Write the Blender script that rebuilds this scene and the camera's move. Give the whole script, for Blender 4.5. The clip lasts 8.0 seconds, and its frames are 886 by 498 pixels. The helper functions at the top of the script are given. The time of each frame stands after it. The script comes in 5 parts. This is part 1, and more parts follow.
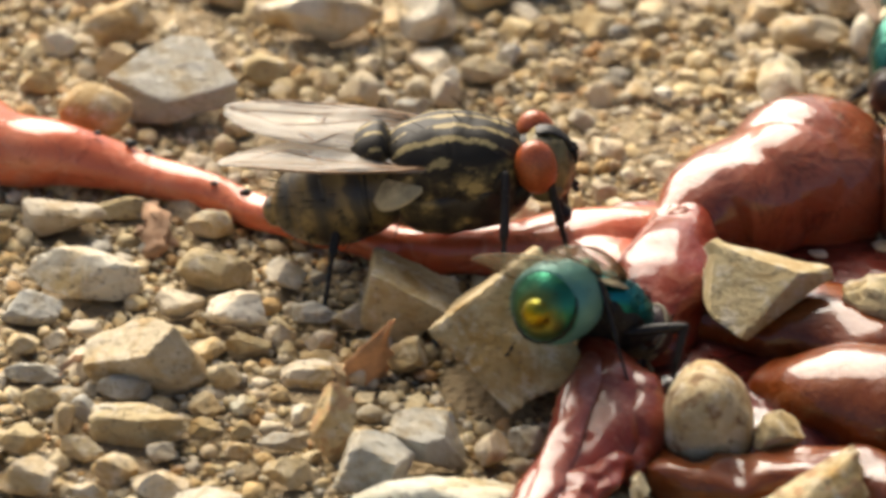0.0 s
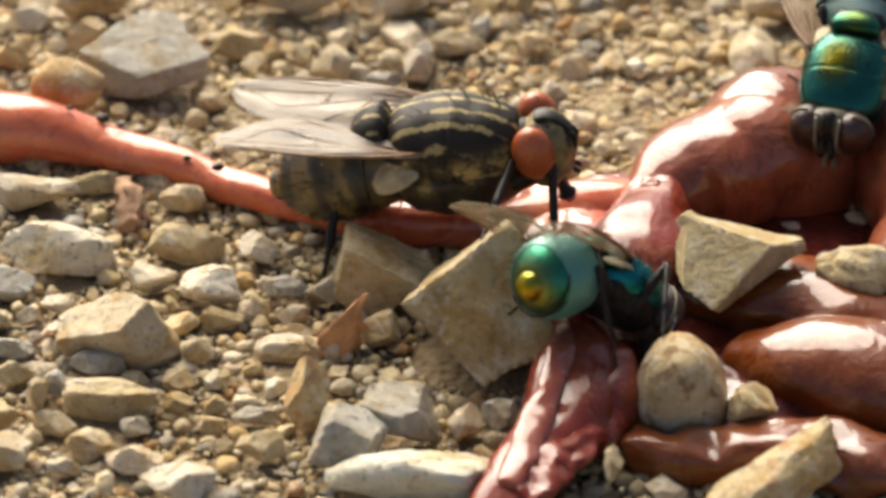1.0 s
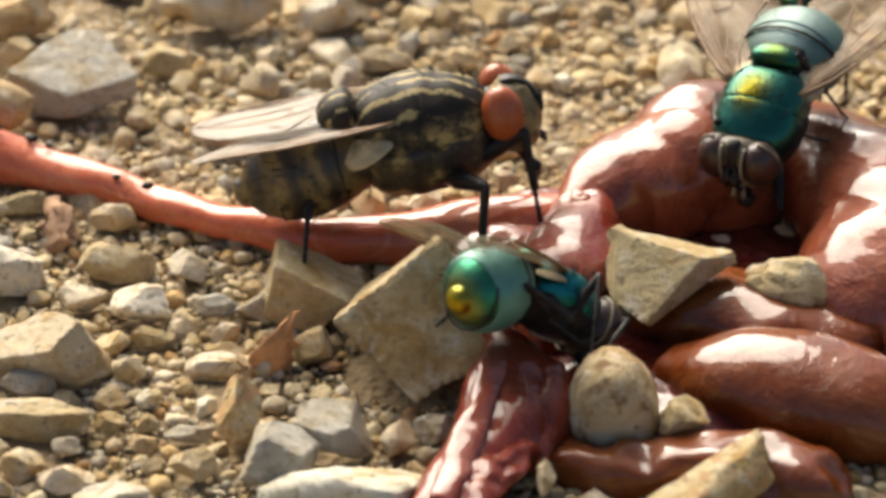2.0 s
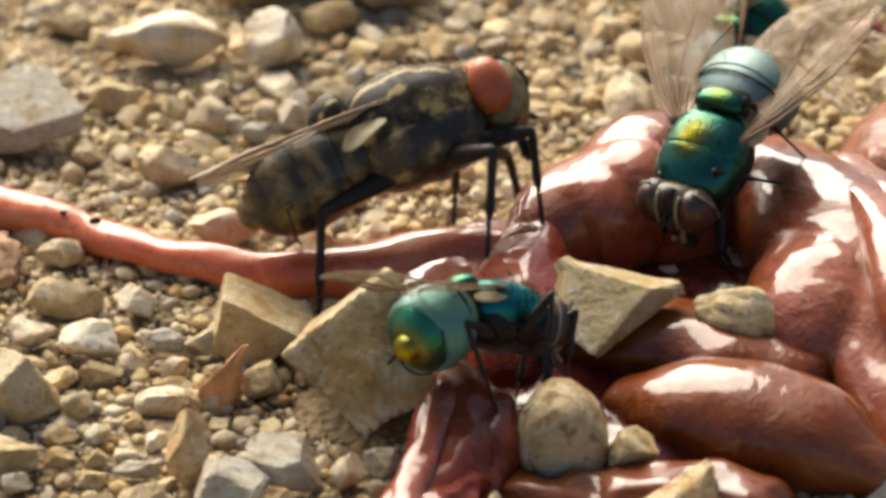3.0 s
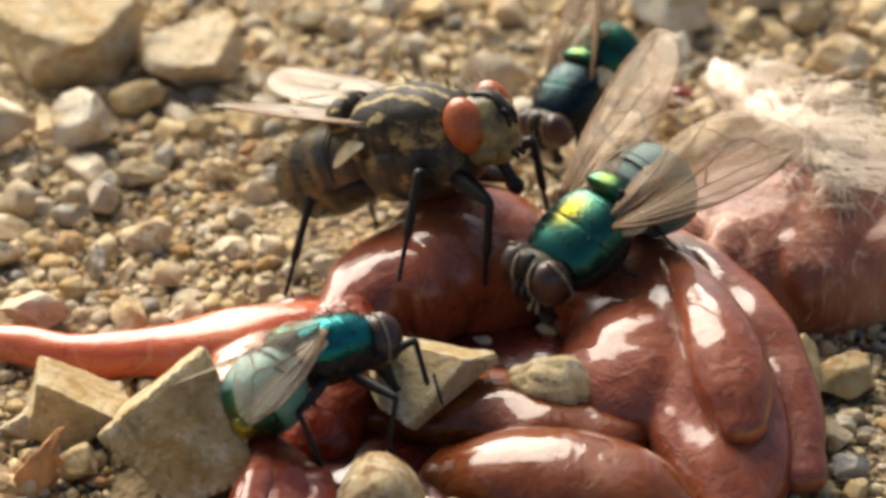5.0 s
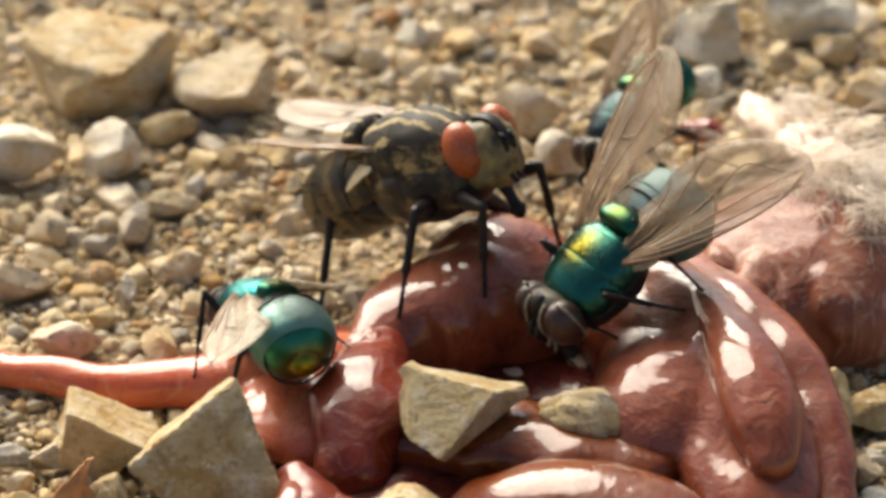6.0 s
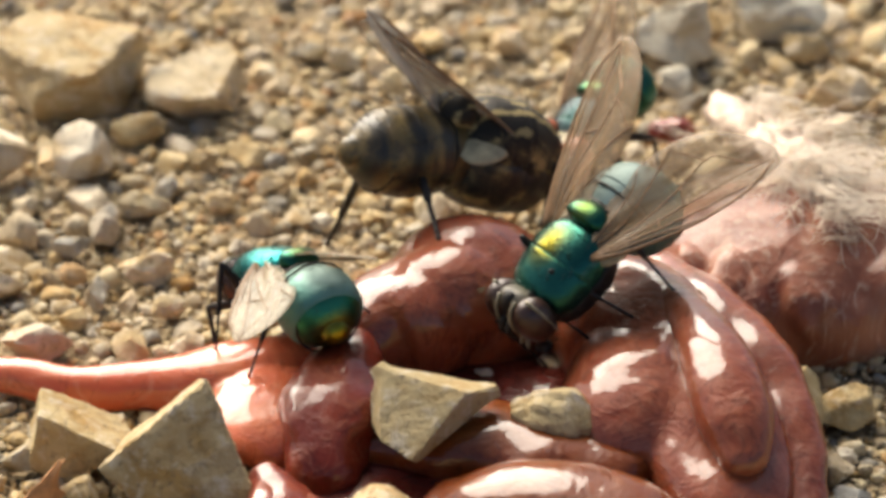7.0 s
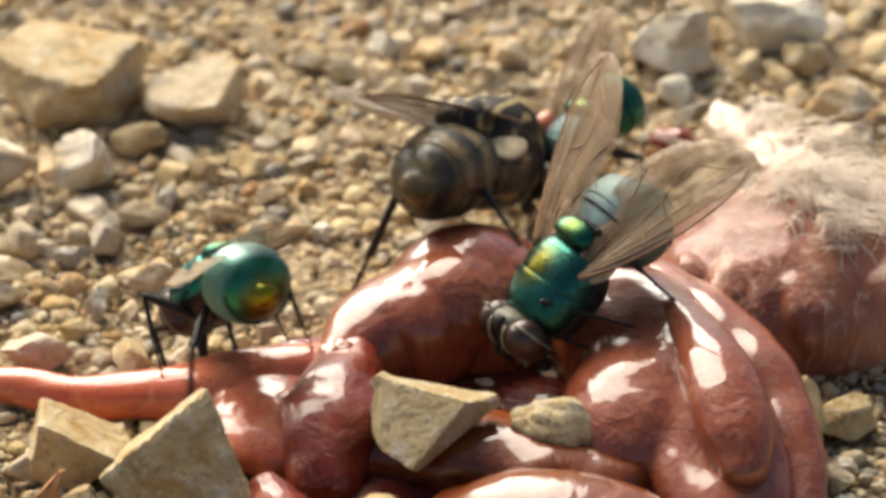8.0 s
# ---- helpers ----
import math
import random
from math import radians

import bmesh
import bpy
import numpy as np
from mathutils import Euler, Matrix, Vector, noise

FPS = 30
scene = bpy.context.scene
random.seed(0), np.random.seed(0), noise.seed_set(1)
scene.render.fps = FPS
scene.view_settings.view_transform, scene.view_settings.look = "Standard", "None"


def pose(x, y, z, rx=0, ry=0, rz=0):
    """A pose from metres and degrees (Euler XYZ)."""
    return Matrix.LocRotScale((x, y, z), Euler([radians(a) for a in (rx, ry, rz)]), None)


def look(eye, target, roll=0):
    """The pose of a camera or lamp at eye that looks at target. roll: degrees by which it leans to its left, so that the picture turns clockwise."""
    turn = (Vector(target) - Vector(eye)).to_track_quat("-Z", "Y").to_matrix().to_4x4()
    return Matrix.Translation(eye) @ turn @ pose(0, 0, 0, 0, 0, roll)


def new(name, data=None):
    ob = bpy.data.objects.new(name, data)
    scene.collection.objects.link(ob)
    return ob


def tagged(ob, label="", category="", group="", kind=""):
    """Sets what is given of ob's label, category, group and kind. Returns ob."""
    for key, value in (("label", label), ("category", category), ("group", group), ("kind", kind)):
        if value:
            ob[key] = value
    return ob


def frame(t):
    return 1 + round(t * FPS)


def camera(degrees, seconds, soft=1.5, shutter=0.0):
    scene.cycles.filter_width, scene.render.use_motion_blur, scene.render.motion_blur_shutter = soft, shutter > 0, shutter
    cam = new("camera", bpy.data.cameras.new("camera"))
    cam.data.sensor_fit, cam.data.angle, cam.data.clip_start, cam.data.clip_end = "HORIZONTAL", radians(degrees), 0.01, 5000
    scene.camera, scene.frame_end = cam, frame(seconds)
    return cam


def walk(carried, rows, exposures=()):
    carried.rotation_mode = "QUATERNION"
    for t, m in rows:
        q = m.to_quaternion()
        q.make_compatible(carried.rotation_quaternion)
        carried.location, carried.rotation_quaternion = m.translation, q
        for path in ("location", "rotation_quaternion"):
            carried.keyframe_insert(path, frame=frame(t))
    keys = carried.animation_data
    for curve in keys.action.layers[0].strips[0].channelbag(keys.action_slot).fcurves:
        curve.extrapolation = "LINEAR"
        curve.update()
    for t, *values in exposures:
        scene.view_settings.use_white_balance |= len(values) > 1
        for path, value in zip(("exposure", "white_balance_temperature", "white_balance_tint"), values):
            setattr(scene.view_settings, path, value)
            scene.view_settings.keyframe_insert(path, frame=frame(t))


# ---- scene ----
from mathutils.bvhtree import BVHTree

MM = 0.001
cam = camera(12.0, 8.0, soft=3.6, shutter=0.5)
cam.data.dof.use_dof, cam.data.dof.focus_distance, cam.data.dof.aperture_fstop = True, 0.152, 90
EYE = (0.000000, -0.135688, 0.084787)
walk(cam, [
    (0.0, look(EYE, (-0.006387, -0.002042, 0))),
    (0.2, look(EYE, (-0.005651, -0.002790, 0))),
    (0.5, look(EYE, (-0.005522, -0.003784, 0))),
    (1.0, look(EYE, (-0.005295, -0.003846, 0))),
    (1.2, look(EYE, (-0.005156, -0.004518, 0))),
    (1.5, look(EYE, (-0.004287, -0.004261, 0))),
    (1.7, look(EYE, (-0.003466, -0.003578, 0))),
    (2.8, look(EYE, (-0.001456, -0.000826, 0))),
    (3.0, look(EYE, (-0.000805, -0.000331, 0))),
    (3.5, look(EYE, (-0.000543, 0.000223, 0))),
    (4.0, look(EYE, (0.002898, 0.003833, 0))),
    (4.2, look(EYE, (0.004498, 0.004969, 0))),
    (5.3, look(EYE, (0.006549, 0.005097, 0))),
    (5.5, look(EYE, (0.006030, 0.005752, 0))),
    (5.7, look(EYE, (0.005922, 0.006408, 0))),
    (6.0, look(EYE, (0.005399, 0.007478, 0))),
    (6.5, look(EYE, (0.005819, 0.006676, 0))),
    (6.8, look(EYE, (0.006438, 0.006594, 0))),
    (7.0, look(EYE, (0.006558, 0.007478, 0))),
    (7.5, look(EYE, (0.006926, 0.008220, 0))),
    (7.7, look(EYE, (0.006666, 0.008768, 0))),
    (8.0, look(EYE, (0.006581, 0.008220, 0))),
])

# world and sun
world = bpy.data.worlds.new("sky")
scene.world = world
world.use_nodes = True
wn = world.node_tree.nodes
sky = wn.new("ShaderNodeTexSky")
sky.sky_type = "NISHITA"
sky.sun_disc = False
sky.dust_density, sky.air_density = 4.0, 0.9
SUN_EL, SUN_AZ = 38.0, -23.0   # degrees above the horizon; degrees from +y towards +x
sky.sun_elevation = radians(SUN_EL)
sky.sun_rotation = radians(SUN_AZ)
world.node_tree.links.new(sky.outputs[0], wn["Background"].inputs[0])
wn["Background"].inputs[1].default_value = 0.115
sun = new("sun", bpy.data.lights.new("sun", "SUN"))
sun.data.energy = 6.5
sun.data.angle = radians(52.0)
sun.data.color = (1.0, 0.91, 0.77)
ce = math.cos(radians(SUN_EL))
sun.matrix_world = look((ce * math.sin(radians(SUN_AZ)), ce * math.cos(radians(SUN_AZ)), math.sin(radians(SUN_EL))), (0, 0, 0))
scene.view_settings.exposure = 0.29


# ---------------------------------------------------------------- materials
def nodes_of(name):
    m = bpy.data.materials.new(name)
    m.use_nodes = True
    nt = m.node_tree
    return m, nt, nt.nodes["Principled BSDF"]


def add(nt, kind, **values):
    n = nt.nodes.new(kind)
    for key, v in values.items():
        n.inputs[key.replace("_", " ")].default_value = v
    return n


def ramp(nt, source, stops):
    r = nt.nodes.new("ShaderNodeValToRGB")
    e = r.color_ramp.elements
    while len(e) < len(stops):
        e.new(0.5)
    for k, (p, c) in zip(e, stops):
        k.position, k.color = p, (*c, 1)
    nt.links.new(source, r.inputs[0])
    return r.outputs[0]


def mix(nt, factor, a, b, blend="MIX"):
    n = nt.nodes.new("ShaderNodeMix")
    n.data_type, n.blend_type = "RGBA", blend
    for value, slot in ((factor, 0), (a, 6), (b, 7)):
        if hasattr(value, "is_linked"):
            nt.links.new(value, n.inputs[slot])
        else:
            n.inputs[slot].default_value = value if slot == 0 else (*value, 1)
    return n.outputs[2]


def coords(nt, kind="Object"):
    return nt.nodes.new("ShaderNodeTexCoord").outputs[kind]


def noise_tex(nt, vec, scale, detail=4.0, rough=0.55, warp=0.0):
    n = add(nt, "ShaderNodeTexNoise", Scale=scale, Detail=detail, Roughness=rough, Distortion=warp)
    nt.links.new(vec, n.inputs["Vector"])
    return n.outputs["Fac"]


def bump(nt, bsdf, height, strength, dist):
    b = add(nt, "ShaderNodeBump", Strength=strength, Distance=dist)
    nt.links.new(height, b.inputs["Height"])
    nt.links.new(b.outputs[0], bsdf.inputs["Normal"])
    return b


def stone_material(name, tones, island=False, dots=None):
    """Dusty limestone: the tone varies from stone to stone, with ochre stains, pale crust, dark specks and pits."""
    m, nt, b = nodes_of(name)
    info = nt.nodes.new("ShaderNodeNewGeometry").outputs["Random Per Island"] if island else nt.nodes.new("ShaderNodeObjectInfo").outputs["Random"]
    base = ramp(nt, info, [(i / max(1, len(tones) - 1), c) for i, c in enumerate(tones)])
    vec = coords(nt)
    shift = nt.nodes.new("ShaderNodeVectorMath")
    shift.operation = "ADD"
    spread = nt.nodes.new("ShaderNodeVectorMath")
    spread.operation = "SCALE"
    spread.inputs[0].default_value = (0.11, 0.07, 0.05)
    nt.links.new(info, spread.inputs["Scale"])
    nt.links.new(vec, shift.inputs[0])
    nt.links.new(spread.outputs[0], shift.inputs[1])
    vec = shift.outputs[0]
    big = noise_tex(nt, vec, 380, 6, 0.65, 0.8)
    mid = noise_tex(nt, vec, 1100, 5, 0.7)
    fine = noise_tex(nt, vec, 3200, 5, 0.7)
    stain = ramp(nt, big, [(0.46, (0, 0, 0)), (0.66, (1, 1, 1))])
    c = mix(nt, stain, base, mix(nt, 1.0, base, (0.72, 0.56, 0.32), "MULTIPLY"))
    crust = ramp(nt, mid, [(0.52, (0, 0, 0)), (0.70, (0.7, 0.7, 0.7))])
    c = mix(nt, crust, c, (0.70, 0.64, 0.52))
    specks = ramp(nt, fine, [(0.33, (0.8, 0.8, 0.8)), (0.44, (0, 0, 0))])
    c = mix(nt, specks, c, (0.20, 0.145, 0.08))
    if dots:
        c = mix(nt, ramp(nt, noise_tex(nt, vec, 1700, 3, 0.5), [(0.54, (0, 0, 0)), (0.62, (0.8, 0.8, 0.8))]), c, dots)
    nt.links.new(c, b.inputs["Base Color"])
    b.inputs["Roughness"].default_value = 0.8
    b.inputs["Specular IOR Level"].default_value = 0.3
    white = [(0, (0, 0, 0)), (1, (1, 1, 1))]
    h = mix(nt, 0.45, ramp(nt, mid, white), ramp(nt, fine, white))
    bump(nt, b, h, 0.9, 0.0005)
    return m


CREAM = [(0.57, 0.46, 0.30), (0.66, 0.54, 0.32), (0.54, 0.42, 0.23), (0.73, 0.61, 0.42), (0.51, 0.44, 0.33), (0.63, 0.49, 0.26)]
M_CREAM = stone_material("limestone_cream", CREAM)
M_GREY = stone_material("limestone_grey", [(0.44, 0.41, 0.34), (0.48, 0.45, 0.37), (0.40, 0.38, 0.33)])
M_TAN = stone_material("limestone_tan", [(0.48, 0.37, 0.19), (0.54, 0.42, 0.22), (0.46, 0.35, 0.19)])
M_WHITE = stone_material("limestone_white", [(0.78, 0.69, 0.53), (0.72, 0.64, 0.49), (0.78, 0.75, 0.59)])
M_SPECKLED = stone_material("speckled_limestone", [(0.52, 0.42, 0.26), (0.60, 0.48, 0.28)], dots=(0.24, 0.13, 0.055))
M_YELLOW = stone_material("yellow_limestone", [(0.68, 0.54, 0.30), (0.66, 0.52, 0.29)], dots=(0.50, 0.28, 0.13))
M_BROWN = stone_material("sandstone_brown", [(0.48, 0.34, 0.16), (0.52, 0.38, 0.20)])
M_GRIT = stone_material("grit", CREAM + [(0.41, 0.33, 0.20), (0.30, 0.28, 0.24), (0.75, 0.60, 0.34), (0.53, 0.36, 0.15), (0.44, 0.25, 0.11)], island=True)


def soil_material():
    m, nt, b = nodes_of("soil")
    vec = coords(nt)
    big = noise_tex(nt, vec, 220, 6, 0.65)
    fine = noise_tex(nt, vec, 3500, 5, 0.7)
    c = ramp(nt, big, [(0.3, (0.13, 0.085, 0.042)), (0.52, (0.26, 0.19, 0.10)), (0.75, (0.44, 0.34, 0.20))])
    c = mix(nt, ramp(nt, fine, [(0.35, (0.45, 0.45, 0.45)), (0.65, (1, 1, 1))]), (0.22, 0.15, 0.08), c)
    nt.links.new(c, b.inputs["Base Color"])
    b.inputs["Roughness"].default_value = 0.95
    v = add(nt, "ShaderNodeTexVoronoi", Scale=2400.0)
    nt.links.new(vec, v.inputs["Vector"])
    bump(nt, b, v.outputs["Distance"], 0.8, 0.0003)
    return m


M_SOIL = soil_material()


def flesh_material(name, tones, rough=0.2, sss=0.2, veins=0.3, bumpy=0.00012, film_weight=1.0, stretch=(1, 1, 1), lines=0.45):
    """Wet tissue: a thin clear film over mottled red, with a fine membrane relief."""
    m, nt, b = nodes_of(name)
    mp = nt.nodes.new("ShaderNodeMapping")
    mp.inputs["Scale"].default_value = stretch
    nt.links.new(coords(nt), mp.inputs[0])
    vec = mp.outputs[0]
    big = noise_tex(nt, vec, 170, 4, 0.6, 1.0)
    streak = noise_tex(nt, vec, 700, 5, 0.65, 2.5)
    c = ramp(nt, big, [(0.30, tones[0]), (0.5, tones[1]), (0.72, tones[2])])
    c = mix(nt, ramp(nt, streak, [(0.52, (0, 0, 0)), (0.78, (veins, veins, veins))]), c, tones[3])
    thread = noise_tex(nt, vec, 330, 3, 0.55, 2.2)
    c = mix(nt, ramp(nt, thread, [(0.470, (0, 0, 0)), (0.492, (lines, lines, lines)), (0.514, (0, 0, 0))]), c, tuple(0.45 * x for x in tones[0]))
    nt.links.new(c, b.inputs["Base Color"])
    nt.links.new(ramp(nt, streak, [(0.3, (rough * 1.4,) * 3), (0.8, (rough * 2.4,) * 3)]), b.inputs["Roughness"])
    b.inputs["Subsurface Weight"].default_value = sss * 0.6
    b.inputs["Subsurface Radius"].default_value = (1.0, 0.35, 0.2)
    b.inputs["Subsurface Scale"].default_value = 0.0008
    b.inputs["Coat Weight"].default_value = film_weight
    b.inputs["Coat IOR"].default_value = 1.46
    b.inputs["Specular IOR Level"].default_value = 0.12
    b.inputs["Coat Roughness"].default_value = 0.07 if film_weight > 0.5 else 0.2
    fine = noise_tex(nt, vec, 1900, 3, 0.6)
    h = mix(nt, 0.35, ramp(nt, big, [(0, (0, 0, 0)), (1, (1, 1, 1))]), ramp(nt, streak, [(0, (0, 0, 0)), (1, (1, 1, 1))]))
    h = mix(nt, 0.12, h, ramp(nt, fine, [(0, (0, 0, 0)), (1, (1, 1, 1))]))
    bump(nt, b, h, 0.7, bumpy * 3)
    ripple = noise_tex(nt, vec, 330, 2.5, 0.5, 0.6)
    white = [(0, (0, 0, 0)), (1, (1, 1, 1))]
    wet = mix(nt, 0.05, ramp(nt, ripple, white), ramp(nt, fine, white))
    film = add(nt, "ShaderNodeBump", Strength=0.24, Distance=bumpy * 3)
    nt.links.new(wet, film.inputs["Height"])
    nt.links.new(film.outputs[0], b.inputs["Coat Normal"])
    return m


M_LIVER = flesh_material("wet_liver", [(0.13, 0.026, 0.010), (0.235, 0.054, 0.020), (0.32, 0.095, 0.040), (0.48, 0.23, 0.135)], sss=0.5, bumpy=0.0002)
M_DARK = flesh_material("dark_wet_flesh", [(0.10, 0.010, 0.005), (0.18, 0.023, 0.009), (0.25, 0.050, 0.018), (0.42, 0.17, 0.09)], sss=0.4, veins=0.5, bumpy=0.00018, film_weight=0.7)
M_KIDNEY = flesh_material("brown_wet_lobe", [(0.095, 0.018, 0.003), (0.155, 0.034, 0.005), (0.21, 0.058, 0.011), (0.30, 0.11, 0.035)], sss=0.15, bumpy=0.0002, film_weight=0.85)
M_FOLD = flesh_material("torn_fold", [(0.17, 0.030, 0.015), (0.25, 0.055, 0.028), (0.34, 0.11, 0.065), (0.5, 0.26, 0.19)], veins=0.5)
M_PINK = flesh_material("pink_gut", [(0.50, 0.085, 0.030), (0.60, 0.15, 0.062), (0.64, 0.25, 0.13), (0.76, 0.45, 0.32)], rough=0.22)
M_SKIN = flesh_material("red_brown_skin", [(0.16, 0.042, 0.022), (0.29, 0.105, 0.058), (0.42, 0.20, 0.125), (0.68, 0.50, 0.38)], rough=0.3, veins=0.75, bumpy=0.0003, film_weight=0.5, stretch=(1.6, 1.6, 0.34), lines=0.0)
M_BLOOD = flesh_material("blood", [(0.05, 0.008, 0.006), (0.09, 0.014, 0.010), (0.14, 0.03, 0.02), (0.2, 0.06, 0.04)], rough=0.1)


def plain(name, colour, rough=0.5, metal=0.0, alpha=1.0, coat=0.0, scale=2500, vary=0.3, edge=None, gloss=0.5):
    m, nt, b = nodes_of(name)
    f = noise_tex(nt, coords(nt), scale, 4, 0.6)
    dark = tuple(x * (1 - vary) for x in colour)
    light = tuple(min(1, x * (1 + vary)) for x in colour)
    nt.links.new(ramp(nt, f, [(0.3, dark), (0.7, light)]), b.inputs["Base Color"])
    b.inputs["Roughness"].default_value = rough
    b.inputs["Metallic"].default_value = metal
    b.inputs["Alpha"].default_value = alpha
    b.inputs["Coat Weight"].default_value = coat
    b.inputs["Specular IOR Level"].default_value = gloss
    if edge:
        b.inputs["Specular Tint"].default_value = (*edge, 1)
    bump(nt, b, f, 0.25, 0.00006)
    return m


M_BLACK = plain("black_chitin", (0.017, 0.013, 0.010), 0.45, gloss=0.25)
M_EYE_RED = plain("red_eye", (0.36, 0.075, 0.016), 0.4, scale=9000, coat=0.2)
M_EYE_BROWN = plain("dark_eye", (0.040, 0.016, 0.008), 0.4, scale=9000, coat=0.15)
M_FACE = plain("silver_face", (0.20, 0.17, 0.105), 0.5)
M_FACE_DARK = plain("dark_face", (0.07, 0.055, 0.03), 0.5)
M_CALYPTER = plain("calypter", (0.42, 0.34, 0.19), 0.6)
M_FACE_OLIVE = plain("olive_face", (0.17, 0.125, 0.042), 0.5, scale=1100, vary=0.95)
def wing_material(name, dark, light, alpha):
    """Thin smoky film, streaked lengthwise."""
    m, nt, b = nodes_of(name)
    mp = nt.nodes.new("ShaderNodeMapping")
    mp.inputs["Scale"].default_value = (0.12, 1.0, 0.3)
    nt.links.new(coords(nt), mp.inputs[0])
    f = noise_tex(nt, mp.outputs[0], 2600, 4, 0.6)
    nt.links.new(ramp(nt, f, [(0.32, dark), (0.66, light)]), b.inputs["Base Color"])
    nt.links.new(ramp(nt, f, [(0.3, (min(1, alpha * 1.5),) * 3), (0.7, (alpha * 0.6,) * 3)]), b.inputs["Alpha"])
    b.inputs["Roughness"].default_value = 0.32
    b.inputs["Specular IOR Level"].default_value = 0.25
    bump(nt, b, f, 0.4, 0.0001)
    return m


M_WING = wing_material("wing_membrane", (0.25, 0.145, 0.06), (0.46, 0.35, 0.23), 0.36)
M_WING_PALE = wing_material("pale_wing_membrane", (0.34, 0.27, 0.19), (0.60, 0.55, 0.47), 0.44)
M_WING_WHITE = wing_material("whitish_wing_membrane", (0.36, 0.29, 0.18), (0.60, 0.52, 0.39), 0.38)
M_VEIN = plain("wing_vein", (0.22, 0.12, 0.05), 0.5)
M_LEAF = plain("dry_leaf", (0.60, 0.30, 0.12), 0.75, scale=900, vary=0.45)
def hair_material():
    m, nt, b = nodes_of("white_fur")
    b.inputs["Base Color"].default_value = (0.90, 0.86, 0.80, 1)
    b.inputs["Roughness"].default_value = 0.4
    thin = add(nt, "ShaderNodeBsdfTranslucent", Color=(0.90, 0.84, 0.76, 1))
    both = add(nt, "ShaderNodeMixShader", Fac=0.8)
    nt.links.new(b.outputs[0], both.inputs[1])
    nt.links.new(thin.outputs[0], both.inputs[2])
    nt.links.new(both.outputs[0], nt.nodes["Material Output"].inputs["Surface"])
    return m


M_HAIR = hair_material()
M_PELT = plain("pale_pelt", (0.54, 0.42, 0.33), 0.6, scale=1200, vary=0.35)
M_STRAW = plain("dry_stalk", (0.30, 0.17, 0.09), 0.8, scale=900, vary=0.5)


def green_material(name, middle, side, centre, radii, rough, metal):
    """Beetle-bright metal whose colour runs from the middle of the back to the flanks; the green thorax's gold middle
    is a painted reflection.
    """
    m, nt, b = nodes_of(name)
    vec = coords(nt)
    mp = nt.nodes.new("ShaderNodeMapping")
    mp.vector_type = "TEXTURE"
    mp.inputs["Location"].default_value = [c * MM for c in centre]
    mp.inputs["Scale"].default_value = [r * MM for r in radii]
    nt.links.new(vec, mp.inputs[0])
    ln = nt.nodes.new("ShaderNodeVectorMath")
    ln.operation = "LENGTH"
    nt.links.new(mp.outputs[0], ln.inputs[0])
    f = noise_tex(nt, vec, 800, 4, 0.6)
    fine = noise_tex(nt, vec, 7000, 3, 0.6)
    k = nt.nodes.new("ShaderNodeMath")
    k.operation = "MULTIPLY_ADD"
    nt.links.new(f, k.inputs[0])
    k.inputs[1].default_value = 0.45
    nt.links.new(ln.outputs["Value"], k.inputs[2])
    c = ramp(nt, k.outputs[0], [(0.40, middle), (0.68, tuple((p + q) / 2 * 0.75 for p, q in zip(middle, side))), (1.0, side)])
    nt.links.new(c, b.inputs["Base Color"])
    b.inputs["Metallic"].default_value = metal
    b.inputs["Roughness"].default_value = rough
    bump(nt, b, mix(nt, 0.35, ramp(nt, f, [(0, (0, 0, 0)), (1, (1, 1, 1))]), ramp(nt, fine, [(0, (0, 0, 0)), (1, (1, 1, 1))])), 0.5, 0.00011)
    return m


# gold middle: the surroundings' reflection on the back, put into the base colour
M_GREEN = green_material("green_metal_thorax", (0.13, 0.115, 0.006), (0.020, 0.105, 0.078), (-0.2, -0.25, 1.2), (1.55, 1.2, 1.6), 0.27, 0.9)
M_CYAN = green_material("teal_metal_thorax", (0.05, 0.15, 0.10), (0.012, 0.16, 0.16), (0.2, 0, 0.9), (1.6, 1.2, 1.6), 0.34, 0.9)
M_GREEN_RIM = green_material("green_metal_scutellum", (0.09, 0.125, 0.01), (0.016, 0.095, 0.06), (-2.0, 0, 0.9), (1.0, 1.0, 1.0), 0.3, 0.9)
# whitish back: pale bloom plus a sky sheen painted into the colour
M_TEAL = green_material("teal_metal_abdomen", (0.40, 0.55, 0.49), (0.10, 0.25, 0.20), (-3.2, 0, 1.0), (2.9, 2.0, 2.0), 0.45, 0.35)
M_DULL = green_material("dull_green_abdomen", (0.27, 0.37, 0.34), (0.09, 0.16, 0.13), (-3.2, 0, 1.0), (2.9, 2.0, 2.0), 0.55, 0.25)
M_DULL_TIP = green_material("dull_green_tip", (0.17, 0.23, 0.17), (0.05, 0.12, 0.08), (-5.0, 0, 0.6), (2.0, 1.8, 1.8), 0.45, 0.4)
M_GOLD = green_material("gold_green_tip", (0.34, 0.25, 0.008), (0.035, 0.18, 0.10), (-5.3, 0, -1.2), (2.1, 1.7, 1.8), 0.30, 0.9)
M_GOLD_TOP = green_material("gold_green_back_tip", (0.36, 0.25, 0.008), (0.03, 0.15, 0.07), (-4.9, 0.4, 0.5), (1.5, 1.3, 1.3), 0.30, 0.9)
M_NAVY = green_material("dark_blue_thorax", (0.020, 0.050, 0.050), (0.006, 0.016, 0.022), (0.0, 0, 1.0), (1.8, 1.5, 1.8), 0.35, 0.8)


